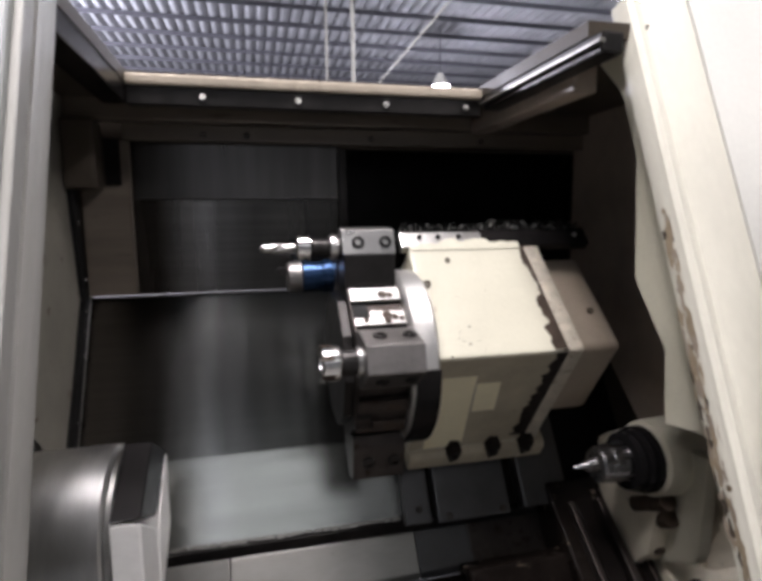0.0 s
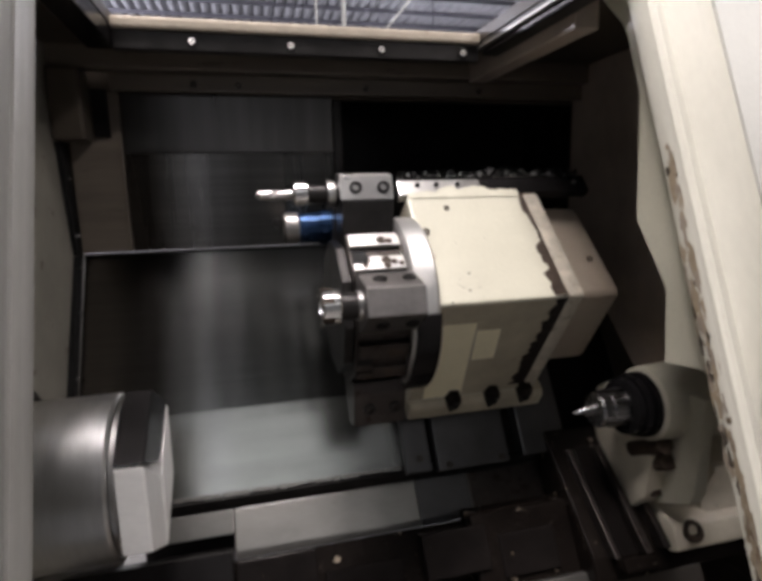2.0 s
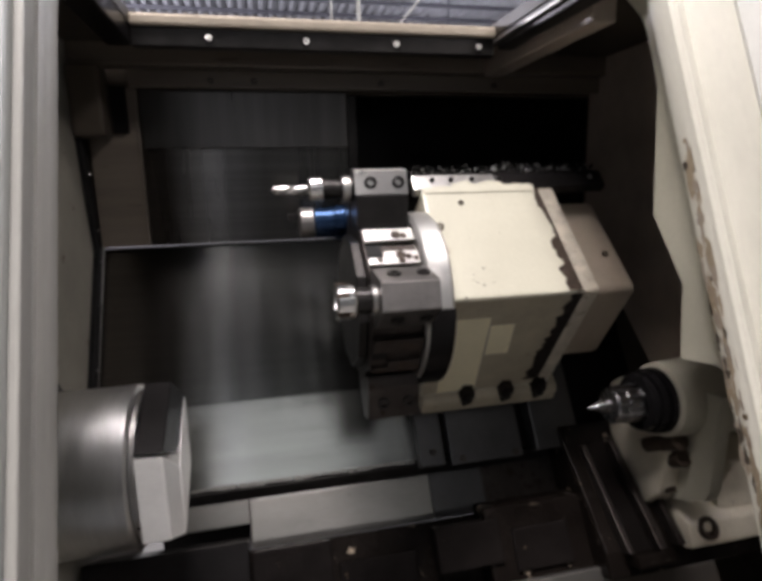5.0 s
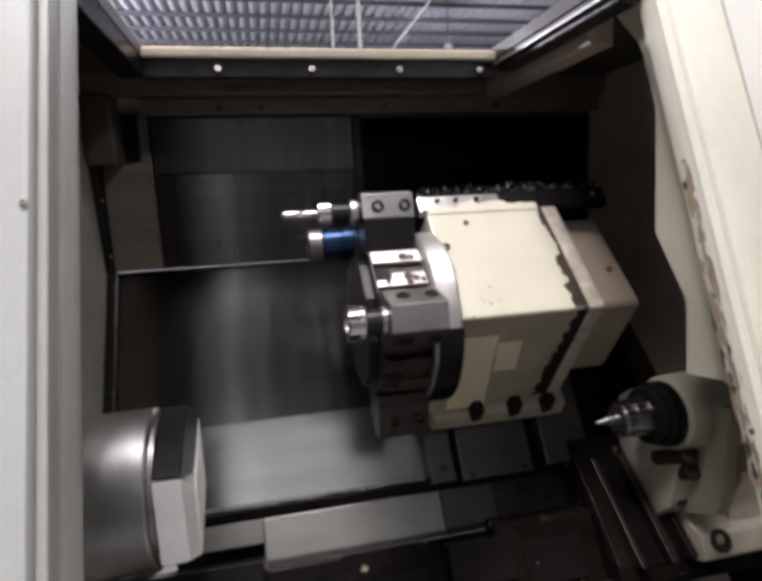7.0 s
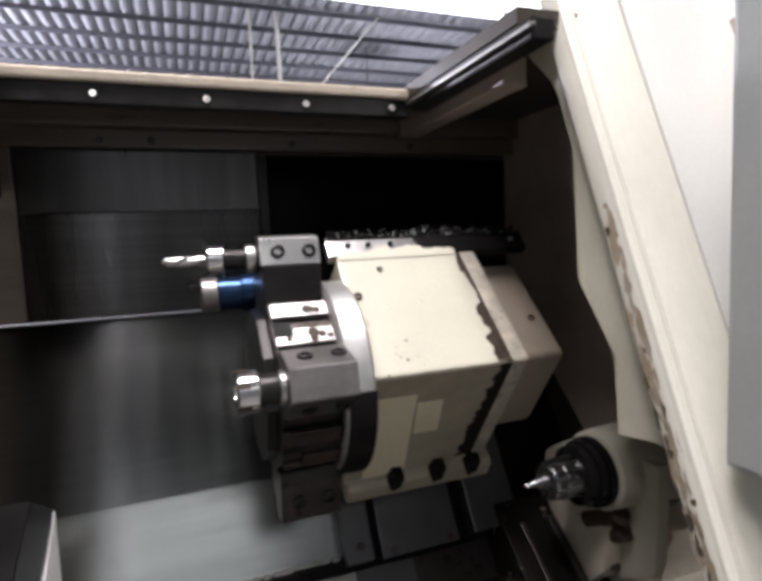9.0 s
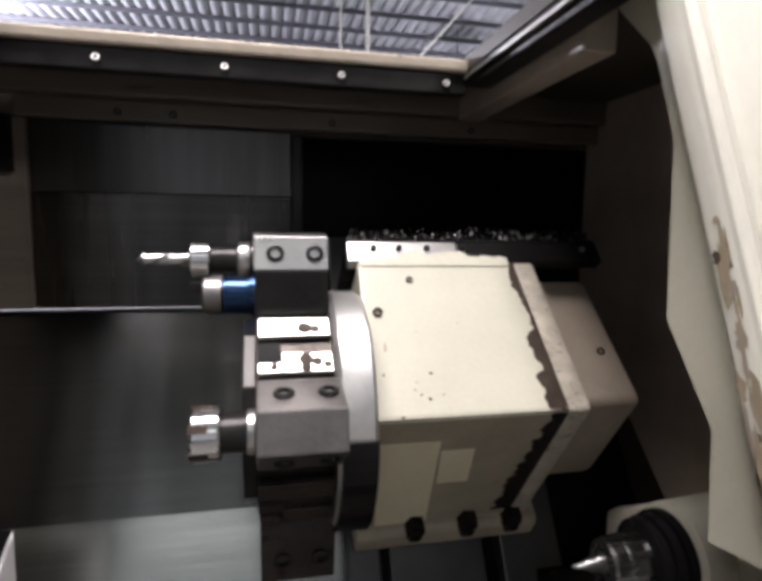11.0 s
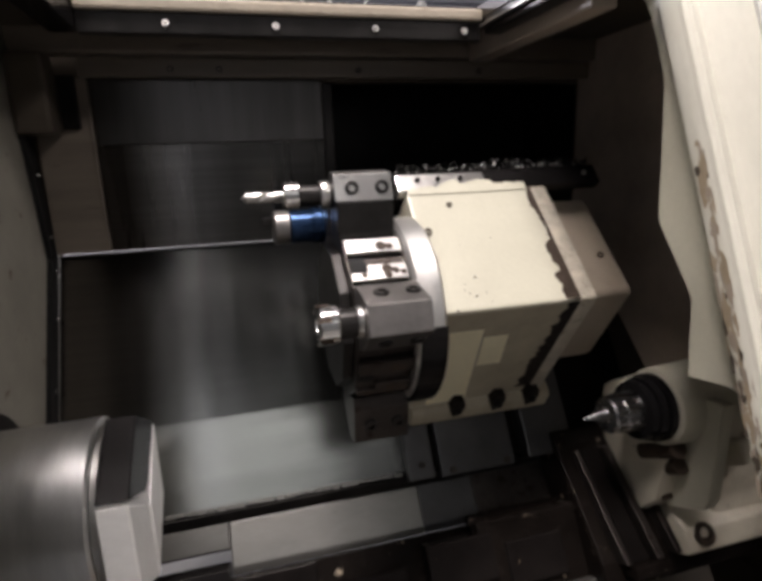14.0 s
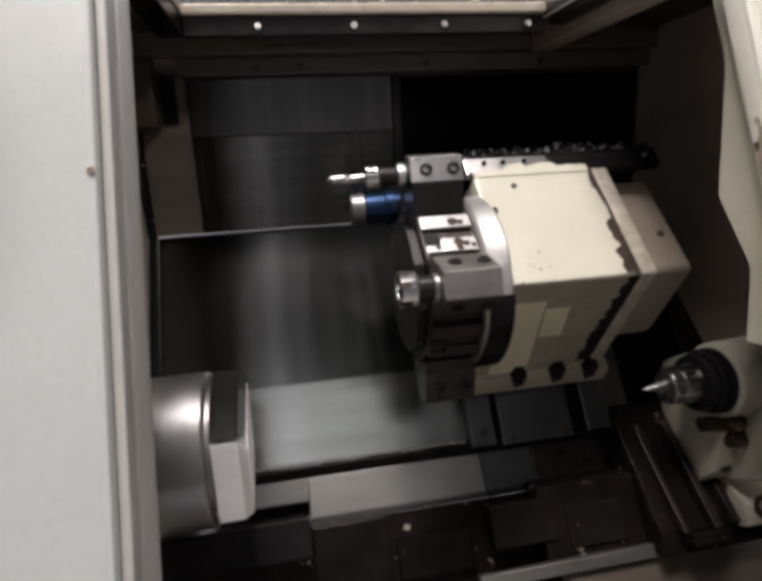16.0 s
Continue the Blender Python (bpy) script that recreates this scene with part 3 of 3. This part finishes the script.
rear = part("rear_housing", bm, TAN, turret, "tan rear motor housing", m=HOUSE, smooth=50)
rng = random.Random(4)
# worn rounded ridge between the two housings, leaning with the joint
bm = leaned(px([(-0.003, -0.002), (-0.003, 0.2435), (0.29, 0.2435), (0.29, -0.087)], 0.2585, 0.293, 0.006), 0.0, 0.085)
part("joint_ridge", bm, RIDGE, turret, "chipped cream joint ridge", m=HOUSE, smooth=50)


def torn(edge, x0, fixed, swap, wob, n=64, up=-0.0008):
    """A thin patch: one side straight at x0, the other torn along the places (s, x) of edge."""
    bm, rows, slow = bmesh.new(), [], 0.0
    lo, hi = edge[0][0], edge[-1][0]
    for i in range(n + 1):
        s = lo + (hi - lo) * i / n
        k = next(k for k in range(len(edge) - 1) if s <= edge[k + 1][0] + 1e-9)
        (s0, a), (s1, b) = edge[k], edge[k + 1]
        slow = 0.5 * slow + rng.uniform(-wob, wob)
        w = a + (b - a) * (s - s0) / (s1 - s0) + slow
        rows.append([bm.verts.new((x, s, fixed) if swap else (x, fixed, s)) for x in (x0, w)])
    for a, b in zip(rows, rows[1:]):
        bm.faces.new((a[0], a[1], b[1], b[0]))
    r = bmesh.ops.extrude_face_region(bm, geom=list(bm.faces))
    d = Vector((0, 0, up)) if swap else Vector((0, up, 0))
    bmesh.ops.translate(bm, vec=d, verts=[v for v in r["geom"] if isinstance(v, bmesh.types.BMVert)])
    bmesh.ops.recalc_face_normals(bm, faces=bm.faces)
    return bm


FACE = HOUSE @ pose(0, 0, 0, -16)
part("lost_paint", torn([(0.003, 0.234), (0.03, 0.23), (0.05, 0.226), (0.06, 0.238), (0.09, 0.228), (0.11, 0.226), (0.125, 0.24), (0.15, 0.239), (0.19, 0.236), (0.2, 0.226), (0.244, 0.231)], 0.262, -0.0004, False, 0.003), GRIME, turret, "dark ragged patch of lost paint", m=HOUSE)
part("lost_paint", torn([(0.004, 0.244), (0.05, 0.234), (0.08, 0.228), (0.12, 0.236), (0.18, 0.23), (0.28, 0.226)], 0.26, -0.0014, True, 0.0055), DARKCHIP, turret, "dark ragged patch of lost paint", m=FACE)
# thin darker sheet puts the lower face's shade into colour
part("lower_face", bx(-0.008, 0.25, 0.006, 0.3, -0.0012, -0.0003, 0.0004), FACEDARK, turret, "lower face of the housing, darkened for shade", m=FACE)
for x0, x1, y0, y1, k in ((0.0, 0.087, 0.055, 0.298, 0.1), (0.093, 0.143, 0.08, 0.172, 0.12)):
    bm = bx(x0, x1, y0, y1, -0.0026, -0.001, 0.0006)
    for v in bm.verts:
        v.co.x += k * (v.co.y - y0)
    part("name_plate", bm, PLATE, turret, "pale plain plate", m=FACE)
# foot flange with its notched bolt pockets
flange = part("flange", px([(0.302, 0.03), (0.306, -0.008), (0.316, -0.017), (0.348, -0.02), (0.354, -0.014), (0.354, 0.03)], -0.006, 0.315, 0.004), FACEDARK, turret, "oil-stained cream foot flange", m=FACE, smooth=40)
for x in (0.092, 0.184, 0.264):
    bm = bmesh.new()
    pocket = ((-0.012, 0.276), (0.013, 0.279), (0.019, 0.302), (0.013, 0.318), (0.002, 0.334), (-0.006, 0.333), (-0.018, 0.312), (-0.02, 0.3))
    a, b = ([bm.verts.new((x + 0.82 * u, v, z)) for u, v in pocket] for z in (-0.0215, 0.004))
    bm.faces.new(a)
    for k in range(8):
        bm.faces.new((a[k], b[k], b[(k + 1) % 8], a[(k + 1) % 8]))
    bmesh.ops.recalc_face_normals(bm, faces=bm.faces)
    part("bolt_pocket", bm, DARKCHIP, turret, "dark oily bolt pocket", m=FACE)
    cap_screw(turret, FACE @ Vector((x, 0.306, -0.0216)), FACE.to_3x3() @ Vector((0, -0.2, -1)), 0.0105, DARKSTEEL, 0.005, "foot_bolt")
part("saddle", bx(0.0, 0.3, 0.302, 0.4, -0.1, 0.2, 0.004), DARKSTEEL, turret, m=HOUSE)
# top guard plate, its paint torn, with screws and heaped swarf
part("guard_plate", bx(-0.025, 0.15, -0.001, 0.02, 0.2465, 0.284, 0.002), STEEL, turret, "bright guard plate, partly blackened", m=HOUSE)
part("guard_plate_dark", bx(0.1505, 0.4, -0.001, 0.02, 0.2465, 0.284, 0.002), BLACK, turret, "blackened guard plate", m=HOUSE)
part("top_cover", bx(-0.025, 0.4, 0.0, 0.5, 0.2845, 0.291, 0.002), BLACK, turret, "black sliding top cover", m=HOUSE)
bm = torn([(-0.01, 0.252), (0.05, 0.254), (0.07, 0.263), (0.09, 0.267), (0.1, 0.255), (0.13, 0.265), (0.15, 0.266), (0.17, 0.256), (0.23, 0.254)], 0.238, -0.0012, False, 0.0022)
for v in bm.verts:
    v.co.x, v.co.z = v.co.z, v.co.x
part("torn_paint", bm, CREAM, turret, "ragged cream paint edge on the guard plate", m=HOUSE)
for x in (0.015, 0.055, 0.1, 0.16, 0.37):
    cap_screw(turret, HOUSE @ Vector((x, -0.001, 0.27)), HOUSE.to_3x3() @ Vector((0, -1, 0)), 0.005, STEEL if x > 0.3 else DARKSTEEL)
SWARF = mat("steel_swarf", (0.05, 0.048, 0.046), 0.3, 0.9, 0.3, 30, 0.05)
geo = SWARF.node_tree.nodes.new("ShaderNodeNewGeometry")
pick = SWARF.node_tree.nodes.new("ShaderNodeValToRGB")
pick.color_ramp.interpolation = "CONSTANT"
pick.color_ramp.elements[0].color = (0.02, 0.019, 0.018, 1)
pick.color_ramp.elements[1].position, pick.color_ramp.elements[1].color = 0.86, (0.75, 0.74, 0.72, 1)
SWARF.node_tree.links.new(geo.outputs["Random Per Island"], pick.inputs[0])
SWARF.node_tree.links.new(pick.outputs[0], SWARF.node_tree.nodes["Principled BSDF"].inputs["Base Color"])
bm = bmesh.new()
for i in range(2600):
    u, x = rng.random(), rng.uniform(-0.02, 0.39)
    heap = 0.012 + 0.012 * abs(math.sin(23 * x) * math.cos(9 * x + 1))
    c = HOUSE @ Vector((x, -0.003 + rng.uniform(0.0, 0.16) * u, 0.2915 + rng.uniform(0, heap) * (1.15 - u)))
    q = Euler((rng.uniform(0, 6), rng.uniform(0, 6), rng.uniform(0, 6))).to_matrix()
    w, h = rng.uniform(0.001, 0.0045), rng.uniform(0.0006, 0.0022)
    vs = [bm.verts.new(c + q @ Vector(p)) for p in ((-w, -h, 0), (w, -h, 0.001), (w * 0.8, h, 0), (-w * 0.7, h, 0.0012))]
    bm.faces.new(vs)
tagged(part("swarf", bm, SWARF), "curled steel swarf on the turret cover", "swarf", kind="stuff")
# small chips and scars in the paint of the housing
for x, w, sx, sz in ((0.013, 0.103, 0.0025, 0.011), (0.006, 0.062, 0.002, 0.0018), (0.072, 0.062, 0.003, 0.0022), (0.065, 0.026, 0.0028, 0.0022), (0.047, 0.039, 0.0016, 0.0014), (0.054, 0.032, 0.002, 0.0016), (0.085, 0.031, 0.0014, 0.0014), (0.025, 0.002, 0.003, 0.002), (0.125, 0.137, 0.0012, 0.001), (0.062, 0.127, 0.001, 0.001), (0.05, 0.05, 0.0014, 0.001), (0.09, 0.012, 0.001, 0.0012)):
    bm = bmesh.new()
    ring = [bm.verts.new((x + sx * math.cos(a) * rng.uniform(0.6, 1.2), -0.0007, w + sz * math.sin(a) * rng.uniform(0.6, 1.2))) for a in [math.tau * q / 9 for q in range(9)]]
    bm.faces.new(ring[::-1])
    part("paint_chip", bm, TAN if sz > 0.005 else GRIME, turret, m=HOUSE)
cap_screw(turret, HOUSE @ Vector((0.009, 0.0, 0.158)), HOUSE.to_3x3() @ Vector((0, -1, 0)), 0.0075, GRIME, 0.003)
cap_screw(turret, HOUSE @ Vector((0.064, 0.0, 0.213)), HOUSE.to_3x3() @ Vector((0, -1, 0)), 0.0055, GRIME, 0.002)
cap_screw(turret, HOUSE @ Vector((0.383, 0.06, 0.112)), HOUSE.to_3x3() @ Vector((0, -1, 0)), 0.007, GRIME, 0.002)
# index disc with ten flats
part("hub", turned([(-0.066, 0.13), (-0.066, 0.156), (-0.06, 0.162), (-0.024, 0.162), (-0.019, 0.158), (-0.019, 0.1)], TCY, TCZ, 64), WORN, turret, "bright turned hub", smooth=30)
bm = bmesh.new()
arc = [rad(177 + 6 * k, 0.168) for k in range(22)] + [rad(303 - 6 * k, 0.1625) for k in range(22)]
prism(bm, arc, -0.062, -0.02)
part("hub_low_band", bm, BLACK, turret, "black band round the lower hub")
bm = bmesh.new()
flat = 0.14 / math.cos(radians(18))
prism(bm, [rad(96 + 18 + 36 * k, flat) for k in range(10)], -0.158, -0.0665, 0.002)
disc = part("index_disc", bm, OILSHADE, turret, "ten-sided steel index disc")
bm = bmesh.new()
prism(bm, [rad(96 + 18 + 36 * k, 0.125) for k in range(10)], -0.175, -0.1585, 0.002)
part("disc_face", bm, DARKSTEEL, turret)


def to_station(phi):
    """Station frame: x along the spindle, y along the rim, z out from the disc."""
    y, z = rad(phi, 0)
    a = radians(phi)
    r = Vector((0, math.cos(a), math.sin(a)))
    t = Vector((0, -math.sin(a), math.cos(a)))
    m = Matrix(((1, 0, 0, 0), (0, t.y, r.y, y), (0, t.z, r.z, z), (0, 0, 0, 1)))
    # keep it right handed
    if m.to_3x3().determinant() < 0:
        m = m @ Matrix.Diagonal((-1, 1, 1, 1))
    return m


def X(phi, v):
    """Spindle coordinate in a station frame."""
    return v * (1 if to_station(phi)[0][0] > 0 else -1)


def span(phi, x0, x1):
    a, b = X(phi, x0), X(phi, x1)
    return min(a, b), max(a, b)


# bare stations: slot, screw holes and clamp wedges
# station 132 coloured as lit; the rest darkened for shade and oil
for phi in (132, 211, 296, 348, 60, 24, 312):
    m = to_station(phi)
    a, b = span(phi, -0.156, -0.0685)
    for y0, y1, full in ((-0.04, -0.012, 1), (0.012, 0.04, 0)):
        p0, p1 = span(phi, -0.156 if full else -0.128, -0.068)
        part("station_pad", bx(p0, p1, y0, y1, 0.1405, 0.15, 0.0015), STEEL if phi == 132 else OILSHADE, turret, m=m)
    p0, p1 = span(phi, -0.156, -0.128)
    part("station_pad", bx(p0, p1, 0.026, 0.04, 0.1405, 0.15, 0.0015), STEEL if phi == 132 else OILSHADE, turret, m=m)
    p0, p1 = span(phi, -0.156, -0.129)
    part("key_slot", bx(p0, p1, -0.0115, 0.0255, 0.1403, 0.1425, 0.0005), RUBBER, turret, m=m)
    for u, v, r in ((-0.1, -0.024, 0.007), (-0.087, -0.022, 0.005), (-0.1, 0.022, 0.007), (-0.087, 0.026, 0.005), (-0.137, 0.032, 0.004), (-0.075, 0.03, 0.004), (-0.1, 0.034, 0.005)):
        part("screw_hole", bar((X(phi, u), v, 0.148), (X(phi, u), v, 0.1504), r * 1.3, 12), GRIME, turret, m=m)


def holder(phi, prof, x0, x1, bolts, material, label):
    """A bolted tool block on a station: its section in (rim, out)."""
    m = to_station(phi)
    a, b = span(phi, x0, x1)
    bk = part("tool_block", px(prof, a, b, 0.0025), material, turret, label, m=m)
    for u, (v, z), (ny, nz) in bolts:
        cap_screw(bk, (X(phi, u), v, z), (0, ny, nz), 0.0115, DARKSTEEL, 0.003)
    return bk


WEDGE = [(-0.048, 0.141), (0.048, 0.141), (0.048, 0.164), (0.0225, 0.224), (-0.0225, 0.224), (-0.048, 0.164)]
wedge_bolts = [(u, (s * 0.0357, 0.193), (s * 0.92, 0.391)) for u in (-0.128, -0.08) for s in (-1, 1)]
holder(168, WEDGE, -0.157, -0.063, wedge_bolts, BLOCK, "phosphated tool block with four cap screws")
# lower block: its shade is put into the oily colour
holder(257, WEDGE, -0.156, -0.06, wedge_bolts, OILSHADE, "oily tool block darkened for shade, with four cap screws")
holder(96, [(-0.036, 0.141), (0.036, 0.141), (0.031, 0.2), (-0.034, 0.2)], -0.16, -0.067, [(u, (0.034, 0.165), (0.99, 0.08)) for u in ()], DARKSTEEL, "black tool block body")
holder(96, [(-0.034, 0.2005), (0.031, 0.2005), (0.012, 0.243), (-0.024, 0.243)], -0.162, -0.066, [(u, (0.022, 0.221), (0.91, 0.41)) for u in (-0.134, -0.084)], STEEL, "bright steel upper block part with cap screws")

# live tools
ty, tz = 0.984, 1.5
drill = part("drill_holder", turned([(-0.163, 0.0215), (-0.182, 0.0215), (-0.183, 0.0165), (-0.215, 0.0165)], ty, tz, 28), DARKSTEEL, turret, "black collet holder", smooth=30)
part("collar", turned([(-0.166, 0.0222), (-0.168, 0.0232), (-0.179, 0.0232), (-0.181, 0.0222)], ty, tz, 28), STEEL, drill, smooth=30)
part("collet_nut", turned([(-0.2151, 0.012), (-0.2151, 0.021), (-0.217, 0.023), (-0.238, 0.023), (-0.241, 0.02), (-0.241, 0.009)], ty, tz, 28), CHROME, drill, "bright collet nut", smooth=30)
bm = bmesh.new()
n, seg, rows = 48, 20, []
for i in range(n + 1):
    q = i / n
    taper = 1 if q < 0.87 else max(0.05, (1 - q) / 0.13)
    row = []
    for j in range(seg):
        a = math.tau * j / seg
        groove = max(0.0, math.cos(2 * a)) ** 2
        r = 0.0085 * taper * (1 - 0.5 * groove * (1 if q > 0.12 else q / 0.12))
        row.append(bm.verts.new((-0.242 - 0.064 * q, ty + r * math.cos(a + 6.0 * q), tz + r * math.sin(a + 6.0 * q))))
    rows.append(row)
for a, b in zip(rows, rows[1:]):
    for j in range(seg):
        bm.faces.new((a[j], a[(j + 1) % seg], b[(j + 1) % seg], b[j]))
bm.faces.new(rows[-1])
bmesh.ops.recalc_face_normals(bm, faces=bm.faces)
part("twist_drill", bm, STEEL, drill, "bright twist drill", smooth=40)
by, bz = 0.82, 1.328
barrel = part("collet_chuck", turned([(-0.157, 0.022), (-0.192, 0.021)], by, bz, 32), DARKSTEEL, turret, "black collet chuck", smooth=30)
part("collar", turned([(-0.1575, 0.0225), (-0.159, 0.024), (-0.165, 0.024), (-0.1665, 0.0225)], by, bz, 32), STEEL, barrel, smooth=30)
col = part("collet_nut", turned([(-0.1925, 0.012), (-0.1925, 0.0275), (-0.195, 0.029), (-0.219, 0.029), (-0.222, 0.026), (-0.222, 0.012), (-0.21, 0.01)], by, bz, 32), CHROME, barrel, "bright collet nut", smooth=30)
for k in range(6):
    a = k * math.tau / 6
    part("nut_slot", bx(-0.2225, -0.204, -0.004, 0.004, 0.0265, 0.0294), GRIME, barrel, m=Matrix.Translation((0, by, bz)) @ Matrix.Rotation(a, 4, "X"))
sy, sz = 1.172, 1.431
ins = part("indexable_drill", turned([(-0.15, 0.036), (-0.172, 0.036), (-0.174, 0.032), (-0.214, 0.032), (-0.216, 0.02)], sy, sz, 32), BLUE, turret, "blue anodised boring head", smooth=30)
part("boring_block", bx(-0.15, -0.066, 1.10, 1.22, 1.38, 1.475, 0.004), DARKSTEEL, turret)
part("cutter_ring", turned([(-0.2165, 0.012), (-0.2165, 0.031), (-0.218, 0.033), (-0.244, 0.033), (-0.248, 0.028), (-0.248, 0.012)], sy, sz, 28), BLOCK, ins, "dull cutter ring", smooth=30)
part("insert_tip", bx(-0.268, -0.2485, 1.16, 1.18, 1.437, 1.452, 0.002), DARKSTEEL, ins)

# cross slide under the turret
slide = thing("cross_slide", WAY, "dark oily cross slide with two ground rails", "cross slide")
part("slide_base", bx(-0.012, 0.385, -0.03, 0.028, -0.585, 0.14, 0.004), CAST, slide)
part("left_rail", bx(-0.012, 0.047, -0.062, -0.0305, -0.6, 0.14, 0.004), SLIDEPLATE, slide)
part("middle_plate", bx(0.064, 0.24, -0.055, -0.0305, -0.604, 0.14, 0.004), SLIDEPLATE, slide)
part("right_rail", bx(0.27, 0.385, -0.068, -0.0305, -0.597, 0.14, 0.004), SLIDEPLATE, slide)
for x, z in ((0.02, -0.57), (0.03, -0.4), (0.36, -0.565), (0.33, -0.4), (0.09, -0.592), (0.22, -0.592)):
    cap_screw(slide, (x, -0.0625 if x < 0.08 else (-0.0685 if x > 0.29 else -0.0555), z), (0, -1, 0), 0.007, GRIME)
part("mount", bx(0.0, 0.23, -0.13, -0.069, -0.3, 0.0, 0.004), DARKSTEEL, slide)

# ---------------------------------------------------------------- tailstock
tail = thing("tailstock", None, "chipped cream tailstock with a live centre", "tailstock")
ctr = part("live_centre", turned([(0.288, 0.0004), (0.333, 0.0165), (0.336, 0.017), (0.338, 0.033), (0.342, 0.036), (0.362, 0.037), (0.364, 0.0385), (0.398, 0.0395), (0.4, 0.035), (0.405, 0.035)], SPY, SPZ, 32), CENTRE, tail, "dark hardened live centre", smooth=25)
part("quill", turned([(0.399, 0.05), (0.401, 0.057), (0.411, 0.059), (0.412, 0.053), (0.417, 0.053), (0.418, 0.062), (0.429, 0.064), (0.43, 0.057), (0.435, 0.057), (0.436, 0.067), (0.448, 0.068), (0.449, 0.04)], SPY, SPZ, 40), BLACKRING, tail, "black ringed quill nose", smooth=25)
part("barrel", turned([(0.4495, 0.066), (0.454, 0.076), (0.54, 0.081), (0.66, 0.088), (0.9, 0.09), (0.9, 0.03)], SPY, SPZ, 40), CREAM, tail, smooth=30)
part("body", px([(-0.35, -0.5), (-0.31, -0.45), (-0.12, -0.45), (-0.05, -0.58), (-0.08, -0.82), (-0.16, -0.82), (-0.19, -0.74), (-0.25, -0.69), (-0.3, -0.6)], 0.6, 0.9, 0.02), CREAM_CHIP, tail, m=WAY, smooth=50)
part("neck", px([(-0.33, -0.52), (-0.29, -0.46), (-0.12, -0.46), (-0.05, -0.6), (-0.1, -0.75), (-0.19, -0.72), (-0.27, -0.62)], 0.462, 0.612, 0.02), CREAM_CHIP, tail, m=WAY, smooth=50)
part("web", px([(-0.398, -0.55), (-0.3, -0.5), (-0.17, -0.735), (-0.27, -0.738), (-0.292, -0.72)], 0.5, 0.53, 0.006), CREAM, tail, m=WAY, smooth=50)
part("foot", px([(-0.14, -0.72), (-0.08, -0.72), (-0.08, -0.835), (-0.18, -0.835), (-0.19, -0.785)], 0.512, 0.9, 0.008), CREAM_CHIP, tail, m=WAY, smooth=50)
part("base", px([(-0.07, -0.55), (0.0, -0.55), (0.0, -0.87), (-0.15, -0.87), (-0.155, -0.82)], 0.33, 0.9, 0.006), CHIPPED, tail, "oily chipped base", m=WAY)
for x0, x1, h in ((0.363, 0.376, 0.012), (0.384, 0.425, 0.002), (0.432, 0.45, 0.016), (0.482, 0.498, 0.012)):
    part("guide_rail", px([(-0.09 - h, -0.60), (-0.06, -0.60), (-0.15, -0.822), (-0.175 - h, -0.822)], x0, x1, 0.003), CAST if h < 0.01 else OILSHADE, tail, "oily guide rail", m=WAY)
part("end_cap", bx(0.37, 0.455, -0.2, -0.15, -0.85, -0.823, 0.006), CHIPPED, tail, m=WAY)
for x, z in ((0.472, -0.617), (0.487, -0.65)):
    part("grimy_hole", bar((x, -0.29 - 0.7 * (z + 0.617), z), (x, -0.19, z), 0.019, 14), GRIME, tail, "oily dark bolt hole", m=WAY)
part("boss", bx(0.598, 0.645, -0.305, -0.22, -0.672, -0.618, 0.01), CREAM_CHIP, tail, m=WAY)
part("clamp_pad", bx(0.478, 0.53, -0.2, -0.12, -0.72, -0.66, 0.008), GRIME, tail, m=WAY)
cap_screw(tail, WAY @ Vector((0.556, -0.186, -0.8)), WAY.to_3x3() @ Vector((0, -1, 0.15)), 0.024, GRIME, 0.006, "clamp_bolt")
